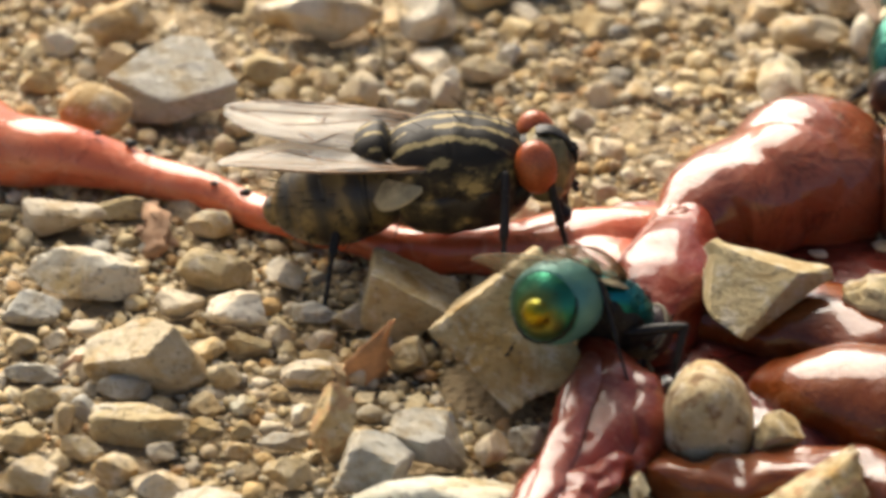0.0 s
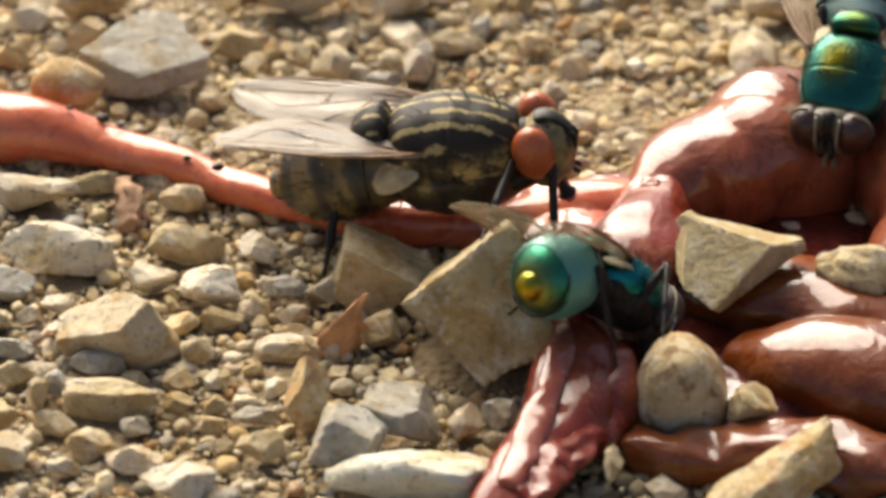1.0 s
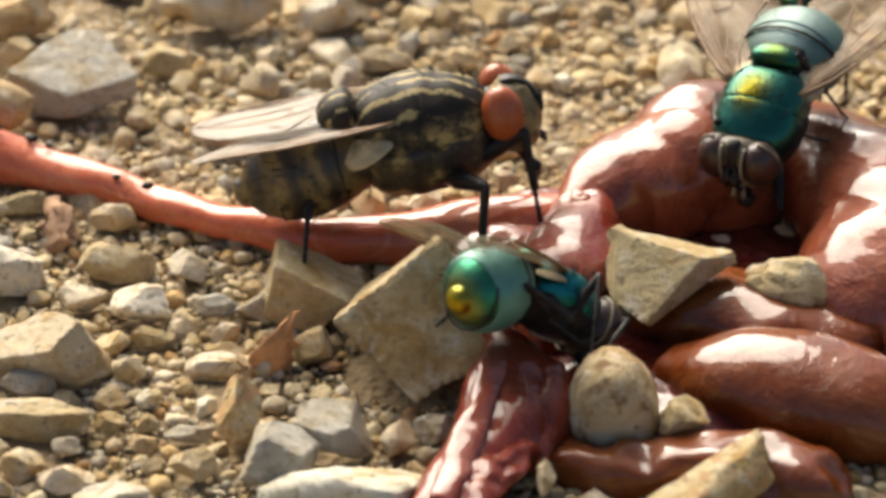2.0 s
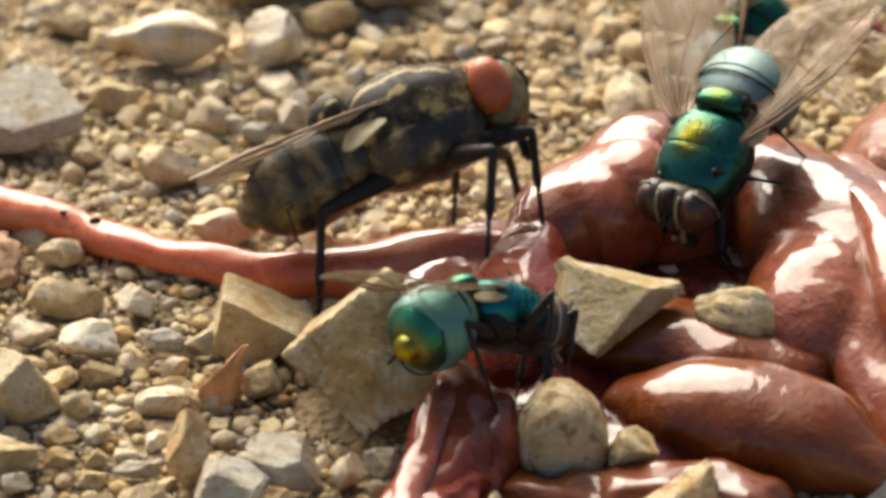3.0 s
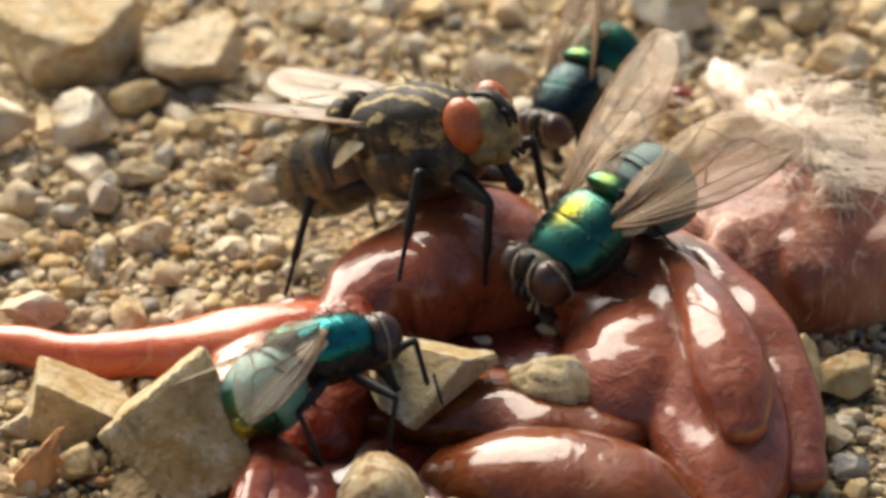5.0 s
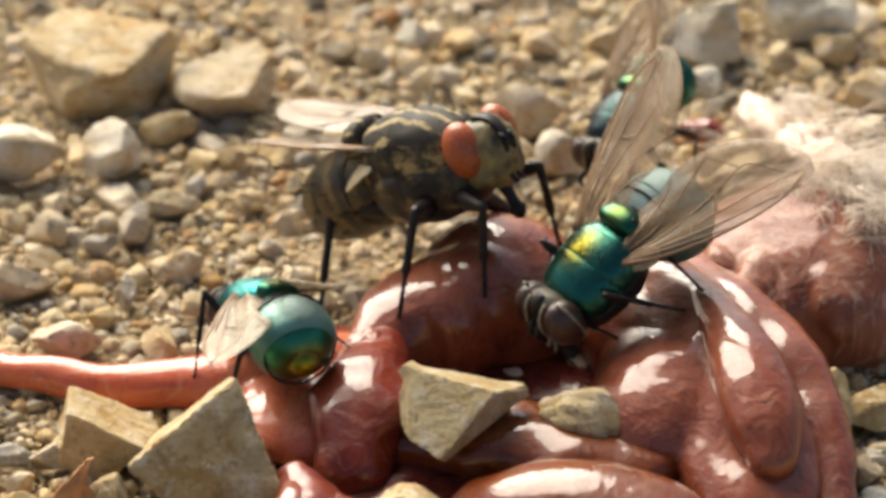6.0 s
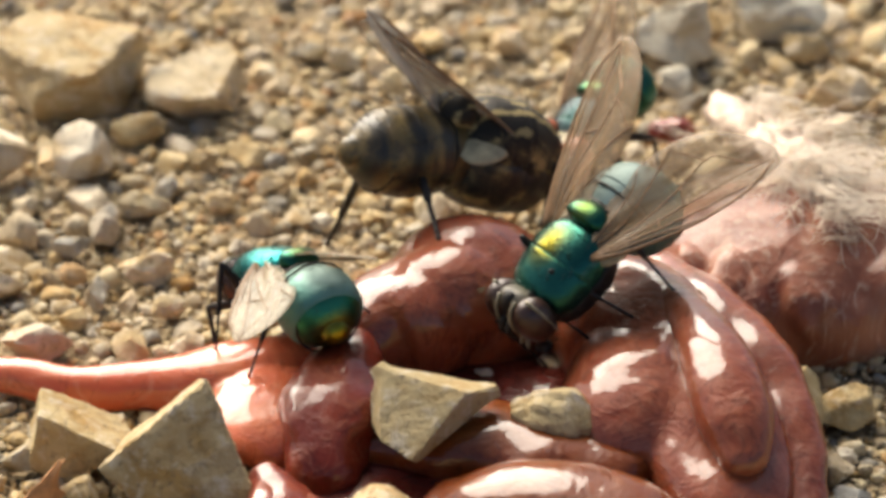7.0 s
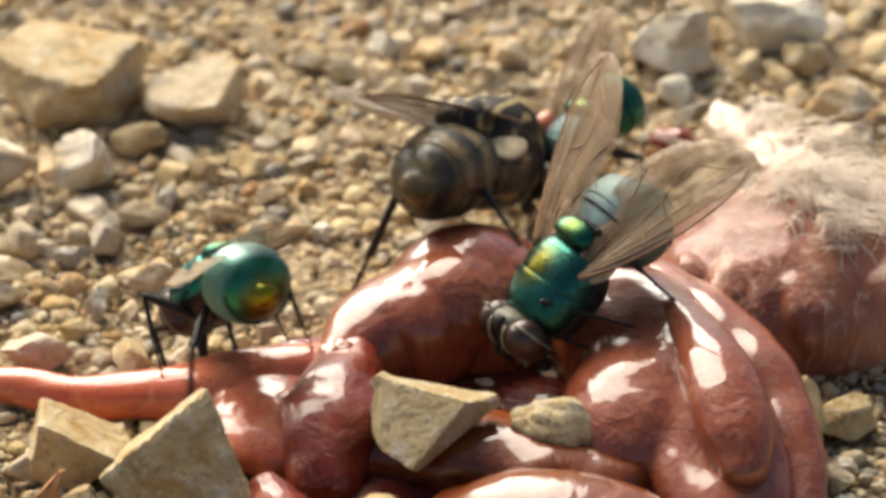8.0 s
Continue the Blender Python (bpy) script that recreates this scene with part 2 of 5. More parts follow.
def striped_thorax():
    """Grey-gold dust with five black lengthwise stripes."""
    m, nt, b = nodes_of("striped_thorax")
    vec = coords(nt)
    sep = nt.nodes.new("ShaderNodeSeparateXYZ")
    nt.links.new(vec, sep.inputs[0])
    k = add(nt, "ShaderNodeMath")
    k.operation = "MULTIPLY"
    nt.links.new(sep.outputs[1], k.inputs[0])
    k.inputs[1].default_value = 2 * math.pi / (0.66 * MM)
    w = nt.nodes.new("ShaderNodeMath")
    w.operation = "COSINE"
    nt.links.new(k.outputs[0], w.inputs[0])
    f = noise_tex(nt, vec, 1400, 4, 0.6)
    s = nt.nodes.new("ShaderNodeMath")
    s.operation = "MULTIPLY_ADD"
    nt.links.new(noise_tex(nt, vec, 750, 5, 0.7), s.inputs[0])
    s.inputs[1].default_value = 5.2
    k2 = nt.nodes.new("ShaderNodeMath")
    k2.operation = "SUBTRACT"
    nt.links.new(w.outputs[0], k2.inputs[0])
    k2.inputs[1].default_value = 1.55
    nt.links.new(k2.outputs[0], s.inputs[2])
    c = ramp(nt, s.outputs[0], [(0.06, (0.32, 0.245, 0.105)), (0.28, (0.085, 0.058, 0.022)), (0.50, (0.014, 0.010, 0.005))])
    patch = ramp(nt, f, [(0.42, (0.016, 0.012, 0.008)), (0.52, (0.08, 0.06, 0.027)), (0.62, (0.36, 0.26, 0.095))])
    up = nt.nodes.new("ShaderNodeMapRange")
    nt.links.new(sep.outputs[2], up.inputs[0])
    up.inputs[1].default_value, up.inputs[2].default_value = 0.2 * MM, 0.9 * MM
    c = mix(nt, up.outputs[0], patch, c)
    nt.links.new(c, b.inputs["Base Color"])
    b.inputs["Roughness"].default_value = 0.6
    b.inputs["Specular IOR Level"].default_value = 0.3
    bump(nt, b, f, 0.4, 0.0001)
    return m


def checker_abdomen():
    """Silver-grey and black patches that change over in bands."""
    m, nt, b = nodes_of("checkered_abdomen")
    vec = coords(nt)
    sep = nt.nodes.new("ShaderNodeSeparateXYZ")
    nt.links.new(vec, sep.inputs[0])
    f = noise_tex(nt, vec, 600, 4, 0.6, 0.6)
    k = nt.nodes.new("ShaderNodeMath")
    k.operation = "MULTIPLY_ADD"
    nt.links.new(sep.outputs[0], k.inputs[0])
    k.inputs[1].default_value = 1 / (1.42 * MM)
    nt.links.new(f, k.inputs[2])
    fr = nt.nodes.new("ShaderNodeMath")
    fr.operation = "FRACT"
    nt.links.new(k.outputs[0], fr.inputs[0])
    c = ramp(nt, fr.outputs[0], [(0.0, (0.02, 0.016, 0.01)), (0.10, (0.03, 0.024, 0.014)), (0.26, (0.10, 0.066, 0.020)), (0.62, (0.20, 0.135, 0.042)), (0.84, (0.04, 0.028, 0.012)), (1.0, (0.02, 0.016, 0.01))])
    g = noise_tex(nt, vec, 1500, 4, 0.6)
    c = mix(nt, ramp(nt, g, [(0.36, (1, 1, 1)), (0.52, (0, 0, 0))]), c, (0.035, 0.026, 0.012))
    nt.links.new(c, b.inputs["Base Color"])
    b.inputs["Roughness"].default_value = 0.40
    bump(nt, b, g, 0.3, 0.0001)
    return m


M_STRIPE, M_CHECK = striped_thorax(), checker_abdomen()


def mottled_flank():
    m, nt, b = nodes_of("mottled_flank")
    f = noise_tex(nt, coords(nt), 620, 5, 0.65)
    nt.links.new(ramp(nt, f, [(0.44, (0.016, 0.012, 0.008)), (0.54, (0.075, 0.057, 0.026)), (0.64, (0.38, 0.275, 0.095))]), b.inputs["Base Color"])
    b.inputs["Roughness"].default_value = 0.5
    bump(nt, b, f, 0.5, 0.00015)
    return m


M_MOTTLE = mottled_flank()


# ---------------------------------------------------------------- mesh helpers (lengths in millimetres)
def finish(name, bm, material, smooth=True, crisp=0):
    bmesh.ops.recalc_face_normals(bm, faces=bm.faces)
    for v in bm.verts:
        v.co *= MM
    me = bpy.data.meshes.new(name)
    bm.to_mesh(me)
    bm.free()
    me.materials.append(material)
    if smooth:
        me.shade_smooth()
    if crisp:
        me.set_sharp_from_angle(angle=radians(crisp))
    return me


def part(name, bm, material, parent, label="", at=None, smooth=True):
    ob = new(name, finish(name, bm, material, smooth))
    ob.parent = parent
    if at is not None:
        ob.matrix_basis = at
    return tagged(ob, label)


def thing(name, bm, material, at, label, category, group="", kind="", smooth=True, crisp=0):
    ob = new(name, finish(name, bm, material, smooth, crisp))
    ob.matrix_world = at
    return tagged(ob, label, category, group, kind)


def spot(x, y, z, rx=0, ry=0, rz=0):
    return pose(x * MM, y * MM, z * MM, rx, ry, rz)


def spline(points, steps):
    """Points on a smooth curve through the given ones (tuples of any length)."""
    p = [np.array(q, float) for q in points]
    p = [2 * p[0] - p[1]] + p + [2 * p[-1] - p[-2]]
    out = []
    for i in range(1, len(p) - 2):
        for k in range(steps):
            u = k / steps
            a, b, c, d = p[i - 1:i + 3]
            out.append(0.5 * (2 * b + (c - a) * u + (2 * a - 5 * b + 4 * c - d) * u * u + (3 * b - a - 3 * c + d) * u ** 3))
    out.append(p[-2])
    return out


def loft(bm, points, steps=6, sides=20, rough=0.0, seed=0, size=1.0, caps=3, flat=1.0):
    """A tube of oval rings; points are (x, y, z, half width, half height)."""
    s = spline(points, steps)
    if caps:
        def cap(a, b):
            t = a[:3] - b[:3]
            t /= np.linalg.norm(t)
            out = []
            for k in range(1, caps + 1):
                u = math.pi / 2 * k / caps
                r = max(0.03, math.cos(u))
                out.append(np.array([*(a[:3] + t * math.sin(u) * min(a[3], a[4]) * 0.9), a[3] * r, a[4] * r]))
            return out
        s = cap(s[0], s[1])[::-1] + s + cap(s[-1], s[-2])
    rings = []
    for i, q in enumerate(s):
        t = Vector(s[min(i + 1, len(s) - 1)][:3] - s[max(i - 1, 0)][:3]).normalized()
        side = t.cross(Vector((0, 0, 1)))
        side = side.normalized() if side.length > 0.05 else Vector((0, 1, 0))
        up = side.cross(t).normalized()
        ring = []
        for k in range(sides):
            a = 2 * math.pi * k / sides
            co = Vector(q[:3]) + side * math.copysign(abs(math.cos(a)) ** flat, math.cos(a)) * q[3] + up * math.copysign(abs(math.sin(a)) ** flat, math.sin(a)) * q[4]
            if rough:
                n = noise.noise_vector(co / size + Vector((seed * 7.3, 0, 0)))
                co += n * rough
            ring.append(bm.verts.new(co))
        rings.append(ring)
    for a, b in zip(rings, rings[1:]):
        for k in range(sides):
            bm.faces.new((a[k], a[(k + 1) % sides], b[(k + 1) % sides], b[k]))
    bm.faces.new(rings[0])
    bm.faces.new(rings[-1])
    return bm


def blob(bm, centre, radii, seed=0, rough=0.0, size=2.0, level=4, turn=0.0):
    made = bmesh.ops.create_icosphere(bm, subdivisions=level, radius=1.0)["verts"]
    r = Matrix.Rotation(radians(turn), 3, "Z")
    for v in made:
        co = Vector((v.co.x * radii[0], v.co.y * radii[1], v.co.z * radii[2]))
        if rough:
            w = co / size + Vector((seed * 5.1, seed * 2.7, 0))
            co += co.normalized() * (noise.noise(w) + 0.45 * noise.noise(w * 2.3) + 0.2 * noise.noise(w * 5.1)) * rough
        v.co = r @ co + Vector(centre)
    return bm


def ball(centre, radii, level=3, seed=0, rough=0.0, size=2.0, box=1.0):
    """An oval body; box below 1 squares it off."""
    bm = blob(bmesh.new(), (0, 0, 0), (1, 1, 1), seed, 0.0, size, level)
    for v in bm.verts:
        p = Vector([math.copysign(abs(c) ** box, c) for c in v.co])
        if rough:
            p *= 1 + rough * noise.noise(p / size * 2 + Vector((seed * 5.1, 0, 0)))
        v.co = Vector((p.x * radii[0], p.y * radii[1], p.z * radii[2])) + Vector(centre)
    return bm


def stick(points, radii, sides=8, steps=3):
    """A tapered limb along the points."""
    return loft(bmesh.new(), [(*p, r, r) for p, r in zip(points, radii)], steps, sides, caps=2)


def rock(w, d, h, seed, planes=9, sharp=9.0, rough=0.05, level=3, faces=()):
    """A chipped stone of that width, depth and height, its foot at z = 0: broken faces with worn edges."""
    rng = random.Random(seed)
    cuts = [(Vector(n).normalized(), k) for n, k in faces]
    while len(cuts) < planes:
        n = Vector((rng.gauss(0, 1), rng.gauss(0, 1), rng.gauss(0, 1))).normalized()
        if all(n.dot(c[0]) < 0.8 for c in cuts):
            cuts.append((n, rng.uniform(0.72, 1.0)))
    bm = bmesh.new()
    bmesh.ops.create_icosphere(bm, subdivisions=level, radius=1.0)
    for v in bm.verts:
        u = v.co.normalized()
        total = sum(max(0.0, n.dot(u) / k) ** sharp for n, k in cuts)
        v.co = u * min(1.35, total ** (-1 / sharp) if total > 1e-6 else 1.35)
    lo = Vector([min(v.co[i] for v in bm.verts) for i in range(3)])
    hi = Vector([max(v.co[i] for v in bm.verts) for i in range(3)])
    for v in bm.verts:
        p = Vector([(v.co[i] - lo[i]) / (hi[i] - lo[i]) - 0.5 for i in range(3)])
        n = noise.noise(p * 3.5 + Vector((seed * 3.7, 0, 0))) + 0.55 * noise.noise(p * 8.0 + Vector((0, seed * 1.9, 0))) + 0.3 * noise.noise(p * 17.0 + Vector((0, 0, seed * 2.3)))
        cell = noise.voronoi(p * 2.6 + Vector((seed * 1.3, seed * 0.7, 0)))[0]
        p *= 1 + rough * n + rough * 1.5 * (min(0.5, cell[1] - cell[0]) - 0.25)
        v.co = Vector((p.x * w, p.y * d, (p.z + 0.5) * h))
    return bm


# ---------------------------------------------------------------- ground
def ground():
    near = [i * 0.45 - 36 for i in range(161)]
    out = [50, 80, 150, 400, 1500, 8000, 60000]
    line = [-v for v in out[::-1]] + near + out
    bm = bmesh.new()
    grid = []
    for x in line:
        row = []
        for y in line:
            z = 0.0
            if abs(x) < 45 and abs(y) < 45:
                z = 0.35 * noise.noise(Vector((x / 5, y / 5, 0))) + 0.22 * noise.noise(Vector((x / 1.3, y / 1.3, 4))) + 0.1 * noise.noise(Vector((x / 0.6, y / 0.6, 9))) - 0.1
            row.append(bm.verts.new((x, y, z)))
        grid.append(row)
    for a, b in zip(grid, grid[1:]):
        for k in range(len(line) - 1):
            bm.faces.new((a[k], b[k], b[k + 1], a[k + 1]))
    return thing("ground", bm, M_SOIL, Matrix(), "dusty tan soil under loose limestone gravel", "ground", kind="structure")


GROUND = ground()

# ---------------------------------------------------------------- carcass
def empty(name, label, category, group=""):
    return tagged(new(name), label, category, group)


CARCASS = empty("carcass", "opened small animal carcass with glossy red-brown organs on gravel", "carcass")
FLESH = []


def lobe(name, points, material, label="", rough=0.15, seed=1, size=1.6, steps=7, sides=32, flat=0.85):
    bm = loft(bmesh.new(), points, steps, sides, rough, seed, size, caps=4, flat=flat)
    ob = part(name, bm, material, CARCASS, label)
    FLESH.append(ob)
    return ob


def mound(name, centre, radii, material, label="", rough=0.3, seed=1, size=2.0, turn=0.0):
    ob = part(name, blob(bmesh.new(), centre, radii, seed, rough, size, 5, turn), material, CARCASS, label)
    FLESH.append(ob)
    return ob


def fused(name, shapes, material, label, voxel=0.13, relax=6):
    """Soft bodies grown together: tubes (lists of points) and domes (centre, radii, turn), melted into one skin."""
    bm = bmesh.new()
    for k, shape in enumerate(shapes):
        if isinstance(shape, tuple):
            blob(bm, shape[0], shape[1], 31 + k, 0.14, 2.4, 5, shape[2])
        else:
            loft(bm, shape, 7, 36, 0.22, 7 + k, 2.2, caps=4, flat=0.85)
    ob = part(name, bm, material, CARCASS, label)
    r = ob.modifiers.new("skin", "REMESH")
    r.mode, r.voxel_size, r.use_smooth_shade = "VOXEL", voxel * MM, True
    r = ob.modifiers.new("relax", "SMOOTH")
    r.factor, r.iterations = 0.5, relax
    FLESH.append(ob)
    return ob


fused("gut", [[(-25.55, 3.64, 1.70, 1.70, 1.60), (-23.42, 2.16, 1.50, 1.50, 1.45), (-21.04, 1.99, 1.30, 1.25, 1.20), (-18.42, 1.45, 1.00, 0.90, 0.85), (-15.98, 0.46, 0.80, 0.75, 0.70), (-13.76, -0.64, 0.70, 0.68, 0.62), (-11.55, -1.84, 0.70, 0.70, 0.62), (-9.39, -2.71, 0.75, 0.78, 0.68), (-6.83, -3.40, 0.80, 0.92, 0.78), (-4.31, -3.35, 0.90, 1.10, 0.92), (-1.79, -3.05, 1.00, 1.30, 1.05), (0.74, -2.60, 1.05, 1.30, 1.05), (2.64, -2.30, 1.00, 1.00, 0.90)], ((-0.35, -5.15, 0.55), (2.7, 3.3, 1.35), 0.0)], M_PINK, "pink-red tube of gut trailing over the gravel into a wet membrane", 0.12, 7)
lobe("lobule", [(2.52, -2.84, 1.40, 1.30, 1.20), (2.07, -5.68, 1.60, 1.80, 1.50), (1.64, -7.87, 1.30, 1.80, 1.40), (1.42, -9.55, 0.70, 1.30, 1.00)], M_DARK, "dark red lobule", 0.3, 4, 1.5)
mound("lobule", (2.52, -3.12, 1.90), (1.2, 0.9, 0.8), M_LIVER, "small wet lobule", 0.2, 17, 1.0)
lobe("flap", [(-2.22, -2.20, 1.00, 0.50, 0.35), (-0.53, -1.88, 1.30, 0.60, 0.40), (1.16, -1.80, 1.50, 0.70, 0.50), (2.43, -1.84, 1.60, 0.60, 0.50)], M_DARK, "thin dark red flap", 0.15, 18, 0.7)
fused("upper_lobe", [((7.32, 1.33, 1.20), (3.5, 3.4, 3.5), 0.0), ((6.55, -0.20, 2.35), (2.5, 2.3, 2.2), 0.0), [(2.21, -2.48, 1.30, 1.20, 1.10), (3.82, -0.96, 1.60, 2.20, 1.90), (5.53, -0.47, 1.80, 2.60, 2.30)]], M_LIVER, "domed glossy red-brown lobe", 0.13, 5)
fused("large_lobe", [[(11.10, 1.83, 1.40, 2.00, 2.20), (13.03, -1.36, 1.60, 2.90, 2.70), (14.67, -4.76, 1.50, 3.40, 2.70), (15.63, -8.31, 1.10, 3.20, 2.40), (15.93, -11.87, 0.80, 2.40, 1.60), (15.92, -14.45, 0.40, 1.40, 0.80)], ((13.3, -6.3, 1.35), (3.2, 4.3, 2.75), -14.0)], M_LIVER, "large glossy red-brown lobe", 0.13, 14)
lobe("fold", [(13.55, -0.90, 3.45, 0.40, 0.45), (14.85, -3.90, 3.95, 0.80, 0.75), (15.70, -7.60, 4.00, 1.30, 1.00), (16.15, -10.20, 3.35, 1.40, 1.05), (16.35, -11.90, 2.55, 0.90, 0.75)], M_LIVER, "teardrop-shaped raised fold", 0.08, 8)
lobe("outer_fold", [(14.31, 0.96, 2.80, 0.80, 0.70), (15.97, -2.88, 3.40, 1.10, 0.80), (17.41, -5.58, 3.00, 1.20, 0.90), (18.21, -7.91, 2.30, 1.10, 0.90), (18.55, -10.39, 1.50, 1.00, 0.80), (18.51, -12.58, 0.80, 0.80, 0.60)], M_LIVER, "long shiny fold", 0.12, 9)
lobe("middle_lobe", [(3.60, -7.55, 0.60, 1.20, 0.90), (6.43, -8.31, 1.10, 1.90, 1.10), (9.46, -8.99, 1.30, 2.20, 1.10), (12.47, -9.64, 1.00, 1.90, 1.00)], M_KIDNEY, "", 0.25, 10, flat=0.72)
lobe("front_lobe", [(5.95, -11.75, 0.60, 1.30, 1.10), (7.65, -12.75, 1.00, 2.00, 1.80), (9.98, -13.77, 1.20, 2.40, 2.00), (12.29, -14.73, 1.10, 2.10, 1.80), (14.20, -15.78, 0.70, 1.10, 1.00)], M_KIDNEY, "kidney-shaped brown lobe with a wet sheen", 0.16, 11, 2.2, flat=0.80)
lobe("torn_strand", [(-0.70, -12.10, 2.40, 0.60, 0.55), (-0.20, -13.49, 1.90, 1.45, 1.10), (-0.20, -15.40, 1.40, 1.75, 1.25), (-0.95, -17.60, 1.10, 1.45, 1.10), (-1.90, -19.39, 0.80, 1.35, 0.95), (-2.80, -21.37, 0.60, 1.10, 0.70)], M_DARK, "twisted dark red torn flesh", 0.16, 12, 1.3, 12, 40)
lobe("lower_strand", [(0.88, -15.62, 0.50, 0.70, 0.60), (2.62, -17.62, 0.60, 1.00, 0.80), (5.14, -17.59, 0.70, 1.30, 0.90), (7.66, -17.57, 0.80, 1.40, 1.00), (9.96, -18.07, 0.80, 1.50, 1.00), (11.12, -18.34, 0.40, 0.90, 0.60)], M_KIDNEY, "dark wet strand", 0.4, 13, 1.3)
mound("under_flesh", (6.68, -13.32, 0.10), (6.5, 3.4, 1.0), M_BLOOD, "dark wet flesh between the stones", 0.35, 19, 1.2)
mound("blood_pool", (8.11, -8.13, 0.00), (9.5, 8.0, 0.9), M_BLOOD, "dark blood soaked into the gravel", 0.3, 14)
mound("scrap", (16.23, 14.59, 1.20), (1.0, 0.7, 0.5), M_DARK, "small dark red scrap", 0.15, 16, 0.7)

lobe("torn_bulge", [(0.10, -12.64, 1.80, 0.80, 0.70), (0.79, -14.25, 1.70, 1.10, 1.00), (0.98, -16.08, 1.30, 1.00, 0.90), (0.68, -17.37, 0.90, 0.60, 0.50)], M_DARK, "", 0.25, 22, 1.0)
lobe("torn_ridge", [(-0.62, -12.30, 2.60, 0.30, 0.22), (-0.75, -14.40, 2.75, 0.48, 0.30), (-1.20, -16.60, 2.35, 0.50, 0.32), (-1.75, -18.70, 1.90, 0.60, 0.32), (-2.37, -20.68, 1.50, 0.50, 0.30)], M_FOLD, "pale wet crease in the torn flesh", 0.14, 23, 0.8)
lobe("torn_crease", [(0.68, -17.05, 1.50, 0.40, 0.25), (-0.19, -18.67, 1.70, 0.65, 0.30), (-1.05, -20.17, 1.60, 0.70, 0.30), (-1.61, -21.37, 1.30, 0.50, 0.30)], M_DARK, "", 0.3, 24, 0.6)
rng = random.Random(44)
pleats = []
for k in range(9):
    # folds of unequal breadth gathered at the pelt's edge, hanging down the flank
    u = min(1.0, max(0.0, k / 8 + rng.gauss(0, 0.03)))
    x, y = 15.7 + 9.4 * u, 0.9 - 3.1 * math.sin(math.pi * min(1.0, 0.16 + 0.72 * u)) + rng.gauss(0, 0.2)
    top, low, fat = rng.uniform(3.5, 4.4) - 0.9 * abs(u - 0.45), rng.uniform(0.6, 1.6), rng.choice((0.5, 0.8, 1.15))
    sway = rng.gauss(0, 0.5)
    pleats.append([(x - 0.3, y + 3.0, top - 1.2, fat * 0.5, fat * 0.4), (x, y + 1.7, top - 0.5, fat * 0.9, fat * 0.6), (x + sway, y + 0.7, top - 1.0, fat * 1.15, fat * 0.9), (x + sway * 1.4, y + 0.25, (top + low) / 2 - 0.2, fat * 1.1, fat * 0.9), (x + sway * 1.8, y + 0.3, low, fat * 0.7, fat * 0.5)])
fused("body", [((20.25, 2.66, 1.40), (6.1, 5.2, 3.3), 0.0)] + pleats, M_SKIN, "wrinkled red-brown skinned body with hanging folds", 0.12, 6)
lobe("pelt_edge", [(18.37, 15.53, 1.60, 0.70, 0.60), (19.18, 11.52, 2.70, 1.00, 0.80), (20.06, 8.09, 3.60, 1.10, 0.80), (20.50, 5.13, 4.10, 1.10, 0.70), (20.77, 2.89, 4.20, 0.90, 0.50), (21.01, 0.95, 3.80, 0.60, 0.40)], M_PELT, "rolled pale edge of the pelt", 0.4, 28, 0.5)


def fur(name, clumps, each, seed, spread, label):
    """Fine pale hairs in loose clumps that rise from the skin and bend over."""
    rng = random.Random(seed)
    bm = bmesh.new()
    for c in range(clumps):
        root, a0, lift0, long0 = spread(rng)
        for i in range(each):
            a = a0 + rng.gauss(0, 0.28)
            length = long0 * rng.uniform(0.5, 1.2)
            lift = lift0 * rng.uniform(0.6, 1.3)
            p = Vector(root) + Vector((rng.gauss(0, 0.28), rng.gauss(0, 0.28), rng.gauss(0, 0.08)))
            pts = []
            w = rng.uniform(0.022, 0.05)
            for k in range(6):
                pts.append((*p, w * (1 - k / 6.5), w * (1 - k / 6.5)))
                p = p + Vector((math.cos(a), math.sin(a), lift * (1.0 - k * 0.42))) * (length / 5)
                a += rng.gauss(0, 0.16)
            loft(bm, pts, 1, 3, caps=0)
    ob = part(name, bm, M_HAIR, CARCASS, label)
    tagged(ob, kind="stuff")
    return ob


TUFT, SIDE = (21.44, 6.41, 4.20), (17.01, 6.67, 3.60)


def on_back(rng):
    return (TUFT[0] + rng.gauss(0.3, 1.5), TUFT[1] + rng.gauss(0, 1.6), TUFT[2] + rng.gauss(-0.3, 0.3)), rng.gauss(-0.9, 0.9), rng.uniform(0.2, 0.8), rng.uniform(1.8, 4.0)


def on_side(rng):
    return (SIDE[0] + rng.gauss(0.4, 1.4), SIDE[1] + rng.gauss(0, 1.0), SIDE[2] + rng.gauss(-0.4, 0.4)), rng.gauss(2.9, 0.4), rng.uniform(0.2, 0.6), rng.uniform(1.4, 2.8)


BAND = [(19.60, 14.20, 2.20), (20.20, 10.35, 3.30), (20.70, 6.76, 4.30), (20.39, 4.04, 4.70), (20.68, 2.15, 4.60), (20.92, -0.02, 4.20)]


def on_edge(rng):
    u = rng.uniform(0, 4.98)
    a, b, k = BAND[int(u)], BAND[int(u) + 1], u - int(u)
    return tuple(p + (q - p) * k + rng.gauss(0, 0.45) for p, q in zip(a, b)), rng.gauss(-1.1, 1.0), rng.uniform(0.2, 0.9), rng.uniform(1.2, 3.0)


fur("fur", 9, 12, 5, on_back, "tuft of fine white fur")
fur("fur", 58, 16, 8, on_edge, "bright white fur along the pelt's edge")
fur("fur", 9, 9, 6, on_side, "wisps of thin tan fur")


